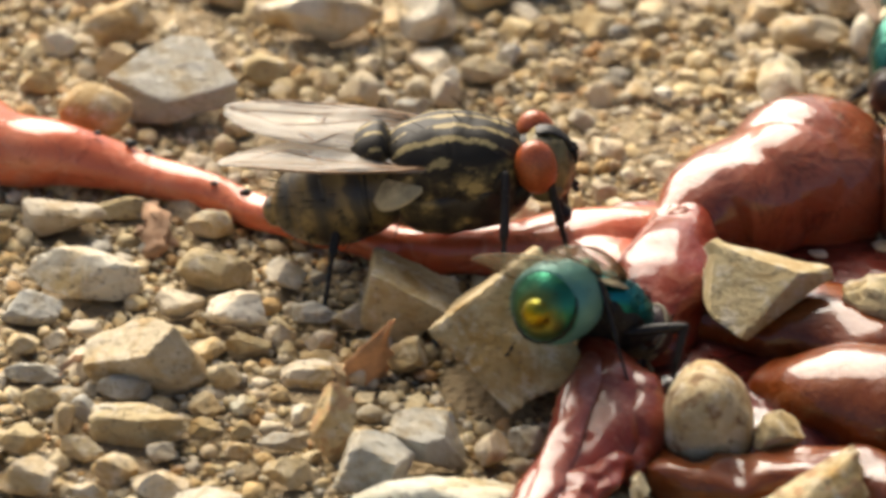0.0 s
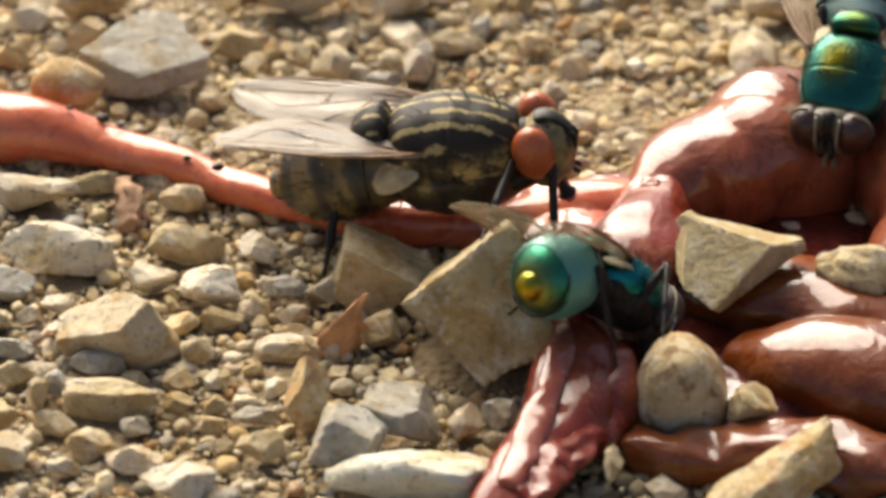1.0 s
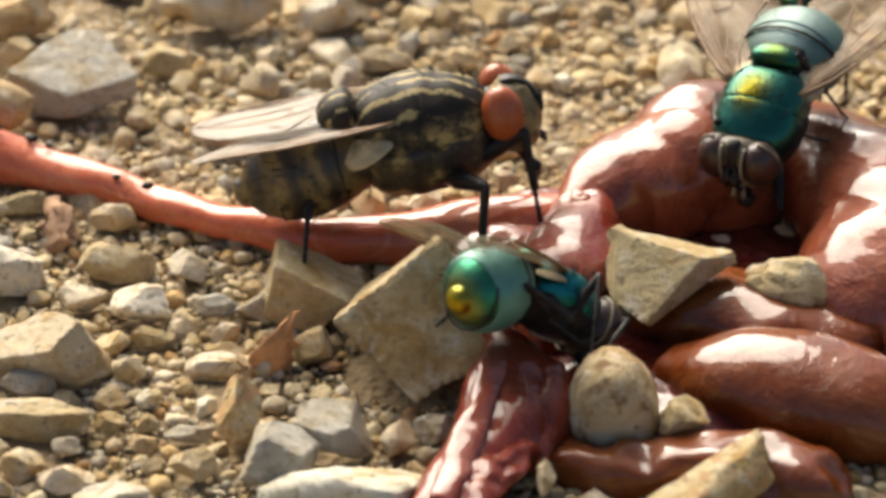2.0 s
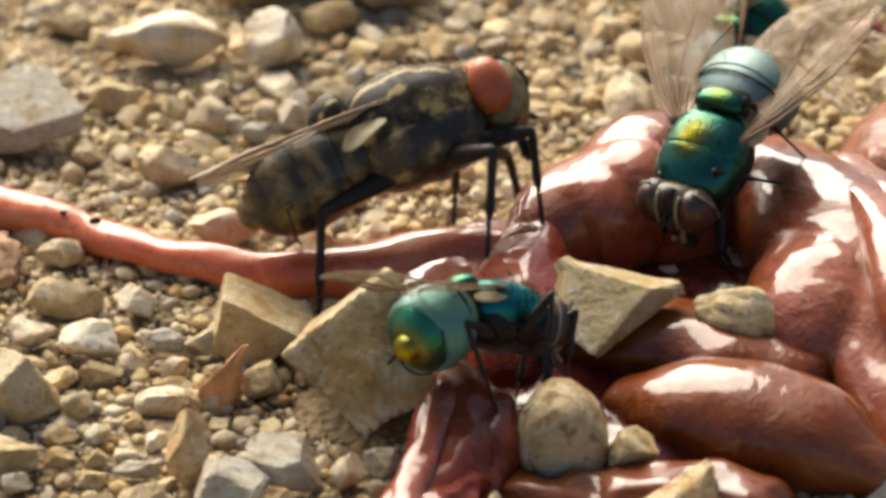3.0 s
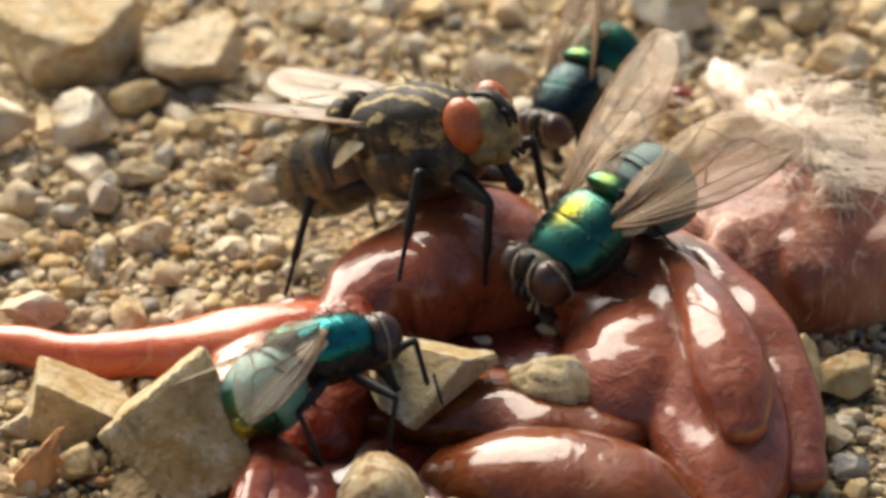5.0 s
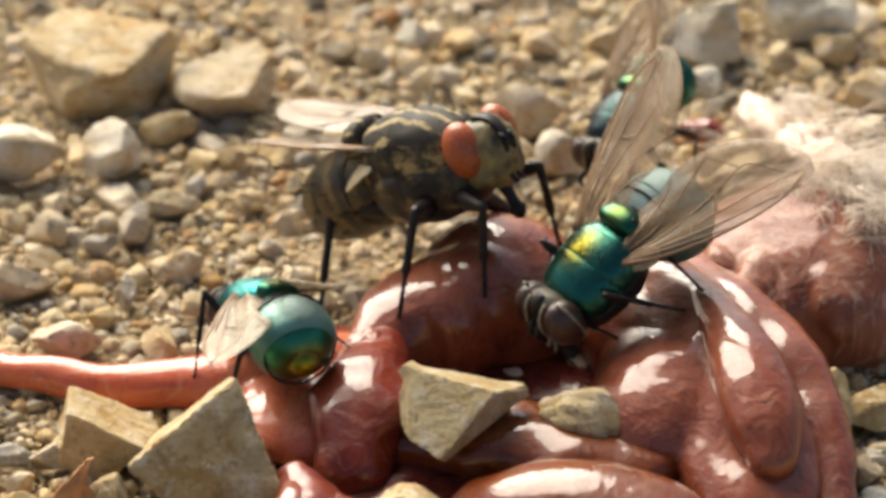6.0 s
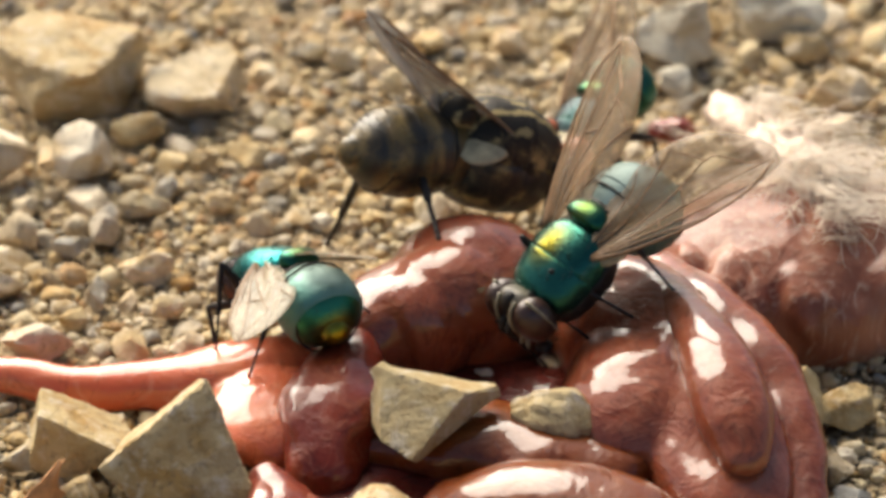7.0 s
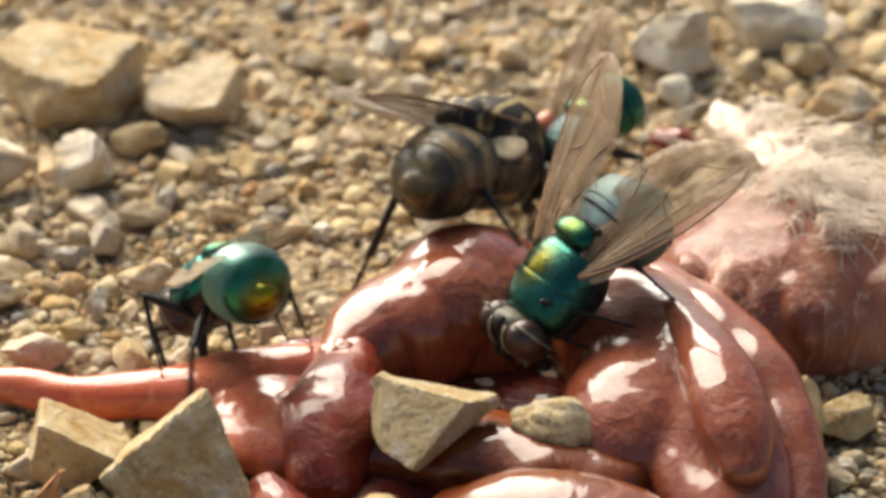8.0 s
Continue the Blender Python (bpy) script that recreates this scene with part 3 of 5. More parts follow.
def on_front(rng):
    return (TUFT[0] + rng.gauss(0.6, 1.6), TUFT[1] - 2.0 + rng.gauss(0, 0.9), TUFT[2] + 0.3 + rng.gauss(-0.2, 0.3)), rng.gauss(-1.7, 0.6), rng.uniform(0.1, 0.5), rng.uniform(1.6, 3.6)


fur("fur", 34, 9, 7, on_front, "loose white hairs over the skin")


# ---------------------------------------------------------------- stones
STONES = []


def stone(x, y, w, d, h, material, label, seed, turn=0.0, z=0.0, planes=8, sharp=52.0, rough=0.08, tilt=(0, 0), faces=(), name="stone", level=4):
    ob = thing(name, rock(w, d, h, seed, planes, sharp, rough, level, faces), material, spot(x, y, z, tilt[0], tilt[1], turn), label, "stone", "stones in the gravel", crisp=24)
    STONES.append((x, y, max(w, d) / 2, ob))
    return ob


stone(5.50, -9.15, 4.92, 3.50, 3.21, M_TAN, "wedge-shaped grey-beige stone resting on the wet organs", seed=3, rough=0.03, level=5, planes=7, sharp=70, faces=(((-.24,-.66,.71),.42),((.74,-.66,-.06),.5),((.3,.3,.9),.8),((.58,-.2,-.78),.5),((-.95,-.1,.1),.75),((-.6,-.3,-.7),.74),((0,1,0),.8)), z=1.11)
stone(9.72, -8.61, 3.48, 2.00, 1.83, M_TAN, "flat grey lumpy stone resting on the wet organs", seed=4, turn=-12, tilt=(0, 10), sharp=7, planes=14, rough=0.13, z=1.53)
stone(3.46, -14.91, 3.22, 4.16, 3.81, M_SPECKLED, "oval speckled pebble nested between the organs", seed=5, sharp=5, planes=16, rough=0.04, z=-0.05)
stone(5.86, -15.74, 1.75, 1.68, 1.54, M_TAN, "small pointed stone in dark blood", seed=6, sharp=40, z=0.76)
stone(-7.28, -7.00, 3.76, 3.08, 2.83, M_TAN, "flat tan stone slab leaning on its neighbour", seed=8, rough=0.035, level=5, sharp=70, planes=7, faces=(((.45,.15,.88),.5),((-.1,-.98,.08),.4),((-.95,0,.2),.75),((.6,-.3,-.7),.8),((0,1,0),.7),((-.4,0,-.9),.75),((0,0,-1),.8)), z=-0.26)
stone(-3.59, -10.65, 5.49, 6.68, 6.12, M_TAN, "large blocky tan stone with chipped edges", seed=9, rough=0.035, level=5, sharp=60, planes=6, faces=(((-.1,-.86,.5),.42),((.92,.3,.25),.55),((-.62,.42,.66),.5),((-.66,-.2,-.7),.66),((.5,-.2,-.83),.75),((0,1,.1),.8)), z=-0.56)
stone(-9.54, -15.24, 1.62, 1.64, 2.85, M_YELLOW, "pointed yellowish stone speckled with brown", seed=10, sharp=16, planes=9, level=5, rough=0.06, faces=(((.62, -.3, .72), .62), ((-.72, -.2, .66), .66), ((.1, -.95, .1), .7), ((.8, 0, -.4), .72), ((-.7, 0, -.6), .7)), z=-0.27)
stone(-6.27, -15.86, 2.74, 2.04, 1.87, M_GREY, "grey stone with a flat broken top", seed=12, rough=0.035, level=5, sharp=60, planes=8, faces=(((0,-.15,1),.65),((-.5,-.85,.0),.7),((.6,-.75,.1),.75)), z=-0.17)
stone(-8.00, -17.54, 2.81, 2.45, 2.24, M_GREY, "rounded grey limestone lying in the gravel", seed=13, sharp=36, z=-0.20)
stone(-5.80, -19.43, 5.84, 2.14, 1.96, M_WHITE, "long whitish stone with a smooth top", seed=14, sharp=12, z=-0.18)
stone(-4.06, -16.00, 1.27, 1.47, 1.34, M_CREAM, "small pointed cream stone in the gravel", seed=15, z=-0.12)
stone(1.12, -19.60, 0.70, 1.27, 1.17, M_CREAM, "small pale stone stuck in the flesh", seed=62, z=1.09)
stone(-2.88, -15.17, 1.31, 1.15, 1.06, M_GREY, "small grey stone chip in the gravel", seed=16, z=-0.10)
stone(-16.62, -11.20, 4.53, 3.01, 2.76, M_CREAM, "large rounded cream stone with a shaded underside", seed=17, sharp=40, level=5, rough=0.06, planes=9, faces=(((-.50, -.12, .86), .56), ((-.22, -.92, -.26), .52), ((.62, -.66, .30), .64), ((.9, .1, .3), .85)), z=-0.25)
stone(-19.40, -5.63, 4.35, 2.20, 2.01, M_WHITE, "whitish ridged limestone lying in the gravel", seed=18, sharp=40, z=-0.18)
stone(-12.06, -4.99, 1.60, 1.35, 1.24, M_CREAM, "rough pale limestone stone lying in the gravel", seed=19, z=-0.11)
stone(-14.74, -4.90, 2.81, 1.98, 1.81, M_TAN, "pinkish tan rounded stone in the gravel", seed=20, sharp=30, z=-0.16)
stone(-13.60, -7.70, 2.35, 1.67, 1.53, M_WHITE, "blocky pale limestone lying in the gravel", seed=21, sharp=28, z=-0.14)
stone(-15.79, -7.12, 1.90, 1.21, 1.11, M_CREAM, "rough pale limestone stone lying in the gravel", seed=22, z=-0.10)
stone(-17.23, -12.46, 2.05, 0.99, 0.91, M_GREY, "flat grey stone chip in the gravel", seed=23, z=-0.08)
stone(-16.46, -14.90, 3.34, 1.42, 1.30, M_TAN, "brick-shaped tan stone lying in the gravel", seed=24, sharp=40, planes=6, faces=(((0,0,1),.9),((0,-1,.1),.9),((1,0,0),.95),((-1,0,0),.95)), z=-0.12)
stone(-13.75, -11.49, 1.24, 1.21, 1.11, M_CREAM, "rough pale limestone stone lying in the gravel", seed=25, z=-0.10)
stone(-19.89, -18.23, 2.16, 1.48, 1.36, M_WHITE, "rough pale limestone stone lying in the gravel", seed=26, z=-0.12)
stone(-18.30, -16.22, 1.56, 1.06, 0.97, M_CREAM, "rough pale limestone stone lying in the gravel", seed=27, z=-0.09)
stone(-16.90, -17.51, 1.54, 1.19, 1.09, M_CREAM, "rough pale limestone stone lying in the gravel", seed=28, z=-0.10)
stone(-15.37, -18.34, 2.11, 1.17, 1.07, M_CREAM, "rough pale limestone stone lying in the gravel", seed=29, z=-0.10)
stone(-13.63, -19.99, 2.76, 1.55, 1.42, M_WHITE, "rough pale limestone stone lying in the gravel", seed=30, z=-0.13)
stone(-20.45, -15.85, 1.66, 1.15, 1.05, M_TAN, "rough pale limestone stone lying in the gravel", seed=31, z=-0.10)
stone(-21.16, -7.65, 2.25, 1.30, 1.19, M_GREY, "rough pale limestone stone lying in the gravel", seed=32, z=-0.11)
stone(-20.63, -11.43, 2.40, 0.90, 0.83, M_GREY, "flat grey stone chip in the gravel", seed=33, z=-0.08)
stone(-21.22, -9.74, 1.21, 1.10, 1.01, M_CREAM, "rough pale limestone stone lying in the gravel", seed=34, z=-0.09)
stone(-20.77, -1.39, 3.28, 1.63, 1.49, M_CREAM, "rough pale limestone stone lying in the gravel", seed=35, z=-0.14)
stone(-18.70, -0.40, 1.91, 1.06, 0.97, M_TAN, "rough pale limestone stone lying in the gravel", seed=36, z=-0.09)
stone(-15.19, -1.46, 1.90, 1.44, 1.32, M_CREAM, "rough pale limestone stone lying in the gravel", seed=37, z=-0.12)
stone(-14.28, -13.37, 1.28, 0.89, 0.82, M_CREAM, "rough pale limestone stone lying in the gravel", seed=38, z=-0.07)
stone(-14.14, -14.75, 1.14, 0.89, 0.81, M_TAN, "rough pale limestone stone lying in the gravel", seed=39, z=-0.07)
stone(-13.09, -9.26, 1.72, 0.92, 0.84, M_TAN, "flat tan stone chip in the gravel", seed=40, z=-0.08)
stone(-10.86, -7.34, 1.74, 1.11, 1.02, M_GREY, "rough pale limestone stone lying in the gravel", seed=41, z=-0.09)
stone(-9.35, -7.65, 1.84, 1.30, 1.19, M_GREY, "rough pale limestone stone lying in the gravel", seed=42, z=-0.11)
stone(-10.34, -10.20, 1.61, 0.82, 0.75, M_TAN, "rough pale limestone stone lying in the gravel", seed=43, z=-0.07)
stone(-7.27, -10.11, 1.45, 1.55, 1.42, M_TAN, "tan cube-like stone beside the dry leaf", seed=44, sharp=28, z=-0.13)
stone(-12.40, -17.32, 0.87, 0.79, 0.72, M_CREAM, "rough pale limestone stone lying in the gravel", seed=45, z=-0.07)
stone(-17.53, 7.93, 5.25, 4.13, 2.67, M_GREY, "broad flat blue-grey stone on the gravel", seed=46, sharp=60, planes=7, level=5, rough=0.05, faces=(((.02,-.35,.93),.36),((.55,-.8,.0),.62),((-.6,-.75,0),.7),((-.8,.5,0),.75),((.85,.4,0),.7)), z=-0.24)
stone(-20.19, 4.69, 2.91, 2.25, 2.06, M_BROWN, "round brown stone resting against the pink gut", seed=47, sharp=5, planes=16, rough=0.04, z=0.61)
stone(-20.18, 12.70, 2.78, 2.37, 2.17, M_BROWN, "brown conical stone on the gravel", seed=48, sharp=22, z=-0.20)
stone(-12.07, 14.25, 4.97, 2.64, 2.42, M_WHITE, "large oval pale stone on the gravel", seed=49, sharp=18, z=-0.22)
stone(-7.83, 13.91, 2.48, 2.72, 2.49, M_WHITE, "upright pale stone with a rounded top", seed=50, sharp=34, z=-0.23)
stone(-5.57, 16.65, 2.37, 1.66, 1.52, M_TAN, "rounded dull tan pebble in the gravel", seed=51, sharp=6, z=-0.14)
stone(-8.39, 20.90, 6.74, 6.30, 3.60, M_CREAM, "large angular boulder-like stone with a lit top", seed=52, sharp=44, level=5, rough=0.07, planes=9, faces=(((-.06, -.16, .98), .60), ((.12, -.95, -.28), .62), ((.8, -.5, .1), .80), ((-.8, -.5, -.1), .8)), z=-0.49)
stone(-3.30, 19.70, 4.36, 4.30, 2.20, M_CREAM, "blocky cream limestone lying in the gravel", seed=53, sharp=44, level=5, rough=0.06, planes=9, faces=(((.05, -.20, .97), .6), ((.1, -.93, -.34), .66), ((.85, -.4, .2), .75)), z=-0.29)
stone(16.91, 22.82, 3.68, 3.58, 3.28, M_WHITE, "blocky pale limestone lying in the gravel", seed=54, sharp=44, z=-0.30)
stone(21.80, 24.82, 4.44, 3.01, 2.76, M_WHITE, "pale rounded limestone lying in the gravel", seed=55, sharp=30, z=-0.25)
stone(22.75, 22.59, 2.10, 1.60, 1.47, M_CREAM, "rough pale limestone stone lying in the gravel", seed=56, z=-0.13)
stone(23.99, 17.97, 2.76, 2.16, 1.98, M_CREAM, "rough pale limestone stone lying in the gravel", seed=57, z=-0.18)
stone(9.12, 17.00, 3.43, 2.69, 2.47, M_CREAM, "pale knobby limestone lying in the gravel", seed=58, sharp=30, z=-0.22)
stone(10.27, 13.68, 1.95, 2.05, 1.88, M_WHITE, "small whitish stone beside the carcass", seed=59, z=-0.17)
stone(18.92, -6.03, 2.16, 2.89, 2.65, M_TAN, "rough tan stone beside the organs", seed=60, z=-0.24)
stone(20.79, -6.02, 2.31, 1.87, 1.71, M_TAN, "rough pale limestone stone lying in the gravel", seed=61, z=-0.16)
stone(20.03, -9.52, 1.41, 1.19, 1.09, M_CREAM, "rough pale limestone stone lying in the gravel", seed=62, z=-0.10)
stone(-9.09, 0.31, 2.82, 1.66, 1.52, M_CREAM, "pale rounded stone behind the pink gut", seed=63, z=-0.14)
stone(-5.11, 5.71, 2.13, 1.43, 1.31, M_WHITE, "pale block-shaped pebble on fine grit", seed=64, sharp=28, z=-0.12)
stone(-6.96, 3.55, 0.91, 1.53, 1.41, M_GREY, "thin upright grey stone sliver", seed=65, z=-0.13)
stone(-4.18, 2.70, 1.40, 1.17, 1.08, M_CREAM, "rough pale limestone stone lying in the gravel", seed=66, z=-0.10)
stone(-14.10, 10.12, 1.80, 1.42, 1.30, M_TAN, "rough pale limestone stone lying in the gravel", seed=67, z=-0.12)
stone(-11.30, 4.82, 3.06, 1.78, 1.63, M_CREAM, "rough pale limestone stone lying in the gravel", seed=68, z=-0.15)
stone(1.57, 23.52, 1.91, 0.87, 0.79, M_GREY, "flat dark grey stone chip on grit", seed=69, z=-0.07)
stone(7.69, 13.70, 3.20, 1.87, 1.71, M_CREAM, "rough pale limestone stone lying in the gravel", seed=70, z=-0.16)
stone(16.91, 19.76, 1.41, 1.49, 1.37, M_WHITE, "rough pale limestone stone lying in the gravel", seed=71, z=-0.12)
stone(-16.28, 16.28, 2.54, 1.26, 1.15, M_CREAM, "rough pale limestone stone lying in the gravel", seed=72, z=-0.10)
stone(1.11, -17.84, 0.67, 0.96, 0.88, M_CREAM, "small cream pebble beside the torn flesh", seed=81, z=0.22)
stone(2.24, -8.89, 1.42, 1.19, 1.09, M_GREY, "grey stone half sunk in wet flesh", seed=82, z=0.70)
stone(-20.08, -9.41, 0.95, 1.01, 0.92, M_CREAM, "small cream limestone lying in the gravel", seed=100, z=-0.08)
stone(-19.05, -8.71, 1.32, 0.92, 0.84, M_WHITE, "small whitish limestone lying in the gravel", seed=101, z=-0.08)
stone(-20.16, -13.27, 1.48, 1.16, 1.07, M_TAN, "small tan stone lying in the gravel", seed=102, z=-0.10)
stone(-19.15, -14.45, 0.85, 1.25, 1.14, M_CREAM, "small cream limestone lying in the gravel", seed=103, z=-0.10)
stone(-18.49, -13.79, 1.12, 1.16, 1.06, M_GREY, "small grey stone lying in the gravel", seed=104, z=-0.10)
stone(-17.71, -18.65, 1.24, 0.78, 0.72, M_CREAM, "small cream limestone lying in the gravel", seed=105, z=-0.07)
stone(-15.52, -16.23, 1.07, 0.84, 0.77, M_CREAM, "small cream limestone lying in the gravel", seed=106, z=-0.07)
stone(-12.93, -13.25, 0.95, 0.93, 0.85, M_WHITE, "small whitish limestone lying in the gravel", seed=107, z=-0.08)
stone(-12.84, -14.69, 0.90, 0.78, 0.72, M_TAN, "small tan stone lying in the gravel", seed=108, z=-0.07)
stone(-12.90, -15.92, 1.07, 0.76, 0.69, M_CREAM, "small cream limestone lying in the gravel", seed=109, z=-0.06)
stone(-11.37, -15.33, 1.85, 0.71, 0.65, M_GREY, "small grey stone lying in the gravel", seed=110, z=-0.06)
stone(-11.07, -17.51, 1.74, 1.19, 1.09, M_CREAM, "small cream limestone lying in the gravel", seed=111, z=-0.10)
stone(-10.51, -8.99, 1.21, 0.86, 0.79, M_CREAM, "small cream limestone lying in the gravel", seed=112, z=-0.07)
stone(-10.77, -11.36, 2.00, 1.09, 1.00, M_WHITE, "small whitish limestone lying in the gravel", seed=113, z=-0.09)
stone(-8.94, -9.20, 0.87, 0.77, 0.70, M_TAN, "small tan stone lying in the gravel", seed=114, z=-0.06)
stone(-10.01, 10.98, 1.06, 0.96, 0.88, M_CREAM, "small cream limestone lying in the gravel", seed=115, z=-0.08)
stone(-6.78, 9.76, 1.08, 1.30, 1.19, M_WHITE, "small whitish limestone lying in the gravel", seed=116, z=-0.11)
stone(-11.63, 9.68, 1.05, 1.09, 1.00, M_CREAM, "small cream limestone lying in the gravel", seed=117, z=-0.09)
stone(-2.21, 10.99, 1.01, 1.00, 0.92, M_WHITE, "small whitish limestone lying in the gravel", seed=118, z=-0.08)
stone(1.85, 9.14, 1.00, 0.85, 0.78, M_WHITE, "small whitish limestone lying in the gravel", seed=119, z=-0.07)
stone(-4.41, 12.04, 1.06, 1.13, 1.03, M_GREY, "small grey stone lying in the gravel", seed=120, z=-0.09)
stone(-5.58, 10.59, 1.50, 0.90, 0.82, M_GREY, "small grey stone lying in the gravel", seed=121, z=-0.07)
stone(0.69, 3.14, 1.02, 0.68, 0.63, M_WHITE, "small whitish limestone lying in the gravel", seed=122, z=-0.06)
stone(-0.09, 12.21, 1.40, 1.11, 1.02, M_BROWN, "small brown stone lying in the gravel", seed=123, z=-0.09)
stone(3.02, 22.72, 1.48, 1.01, 0.93, M_CREAM, "small cream limestone lying in the gravel", seed=124, z=-0.08)
stone(4.75, 24.77, 1.49, 1.42, 1.30, M_WHITE, "small whitish limestone lying in the gravel", seed=125, z=-0.12)
stone(-2.88, 14.25, 1.28, 1.12, 1.03, M_TAN, "small tan stone lying in the gravel", seed=126, z=-0.09)
stone(-10.26, 8.42, 1.83, 1.74, 1.59, M_CREAM, "small cream limestone lying in the gravel", seed=127, z=-0.14)
stone(-8.05, 7.51, 1.48, 1.18, 1.08, M_GREY, "small grey stone lying in the gravel", seed=128, z=-0.10)
stone(-5.29, 10.66, 2.30, 1.30, 1.20, M_CREAM, "small cream limestone lying in the gravel", seed=129, z=-0.11)
stone(-6.80, 8.60, 1.16, 1.74, 1.59, M_CREAM, "small cream limestone lying in the gravel", seed=130, z=-0.14)
stone(-2.26, 10.70, 1.21, 1.18, 1.08, M_WHITE, "small whitish limestone lying in the gravel", seed=131, z=-0.10)
stone(-7.89, 2.16, 1.12, 0.94, 0.86, M_TAN, "small tan stone lying in the gravel", seed=132, z=-0.08)
stone(-0.53, 18.33, 1.05, 0.95, 0.87, M_CREAM, "small cream limestone lying in the gravel", seed=133, z=-0.08)
stone(1.33, 14.62, 1.03, 0.87, 0.80, M_GREY, "small grey stone lying in the gravel", seed=134, z=-0.07)
stone(6.06, 20.67, 1.42, 1.28, 1.18, M_CREAM, "small cream limestone lying in the gravel", seed=135, z=-0.11)
stone(13.38, 23.78, 1.92, 1.52, 1.39, M_CREAM, "small cream limestone lying in the gravel", seed=136, z=-0.13)
stone(-22.56, 12.08, 1.59, 1.23, 1.13, M_WHITE, "small whitish limestone lying in the gravel", seed=137, z=-0.10)
stone(-23.10, 8.93, 1.56, 1.21, 1.11, M_TAN, "small tan stone lying in the gravel", seed=138, z=-0.10)
stone(22.28, 0.11, 1.49, 1.35, 1.24, M_CREAM, "small cream limestone lying in the gravel", seed=139, z=-0.11)
stone(20.33, -11.36, 1.40, 1.09, 1.00, M_GREY, "small grey stone lying in the gravel", seed=140, z=-0.09)
stone(-11.51, 14.04, 1.14, 0.93, 0.85, M_CREAM, "small cream limestone lying in the gravel", seed=141, z=-0.08)
stone(-1.34, 7.27, 1.10, 0.90, 0.83, M_CREAM, "small cream limestone lying in the gravel", seed=142, z=-0.08)
stone(-10.84, -13.61, 0.79, 0.71, 0.65, M_WHITE, "small whitish limestone lying in the gravel", seed=143, z=-0.06)
stone(-11.71, -12.41, 0.79, 0.63, 0.58, M_TAN, "small tan stone lying in the gravel", seed=144, z=-0.05)


def gravel():
    """Loose pebbles: the larger near ones one by one, the finest as one spread of grit."""
    rng = random.Random(11)
    taken = [(x, y, r * 0.72) for x, y, r, ob in STONES]
    kinds = [finish("pebble", rock(1, 1, 0.8, 100 + i, 8, 60.0, 0.10, 3), M_CREAM, crisp=24) for i in range(10)]
    shapes = {1: [], 2: []}
    for level, seed in ((1, 200), (2, 240)):
        for i in range(14):
            bm = rock(1, 1, 0.8, seed + i, 7, 40.0, 0.12, level)
            bm.verts.ensure_lookup_table()
            shapes[level].append(([v.co.copy() for v in bm.verts], [[v.index for v in f.verts] for f in bm.faces]))
            bm.free()
    cells = {}
    for q in taken:
        for i in range(int((q[0] - q[2]) // 2), int((q[0] + q[2]) // 2) + 1):
            for j in range(int((q[1] - q[2]) // 2), int((q[1] + q[2]) // 2) + 1):
                cells.setdefault((i, j), []).append(q)
    verts, faces, singles = [], [], 0
    for size, tries in ((1.7, 120), (1.3, 420), (0.95, 1500), (0.68, 5200), (0.48, 13000), (0.34, 26000), (0.24, 36000), (0.17, 30000)):
        for n in range(tries):
            x, y = (rng.uniform(-32, 32), rng.uniform(-26, 46)) if size > 0.3 else (rng.uniform(-25, 27), rng.uniform(-22, 34))
            s = size * rng.uniform(0.8, 1.25)
            r = s * 0.38
            near = [q for i in (-1, 0, 1) for j in (-1, 0, 1) for q in cells.get((int(x // 2) + i, int(y // 2) + j), ())]
            if any((q[0] - x) ** 2 + (q[1] - y) ** 2 < (q[2] + r) ** 2 for q in near):
                continue
            cells.setdefault((int(x // 2), int(y // 2)), []).append((x, y, r))
            m = spot(x, y, -0.18 * s - 0.1 + rng.uniform(-0.05, 0.1), rng.uniform(-25, 25), rng.uniform(-25, 25), rng.uniform(0, 360)) @ Matrix.Diagonal((s * rng.uniform(0.8, 1.35), s, s * rng.uniform(0.7, 1.1), 1))
            if size > 0.9 and singles < 290 and -24 < x < 25 and -20 < y < 26:
                singles += 1
                ob = new("pebble", rng.choice(kinds))
                ob.matrix_world = m
                tagged(ob, "small pale limestone pebble lying in the gravel", "pebble", "gravel pebbles")
            else:
                co, fs = rng.choice(shapes[2 if size > 0.4 else 1])
                base = len(verts)
                mm = m @ Matrix.Scale(MM, 4)
                verts.extend([tuple(mm @ c) for c in co])
                faces.extend([[base + k for k in f] for f in fs])
    me = bpy.data.meshes.new("grit")
    me.from_pydata(verts, [], faces)
    me.materials.append(M_GRIT)
    me.shade_smooth()
    tagged(new("grit", me), "fine cream and tan grit between the pebbles", "gravel", kind="stuff")


gravel()


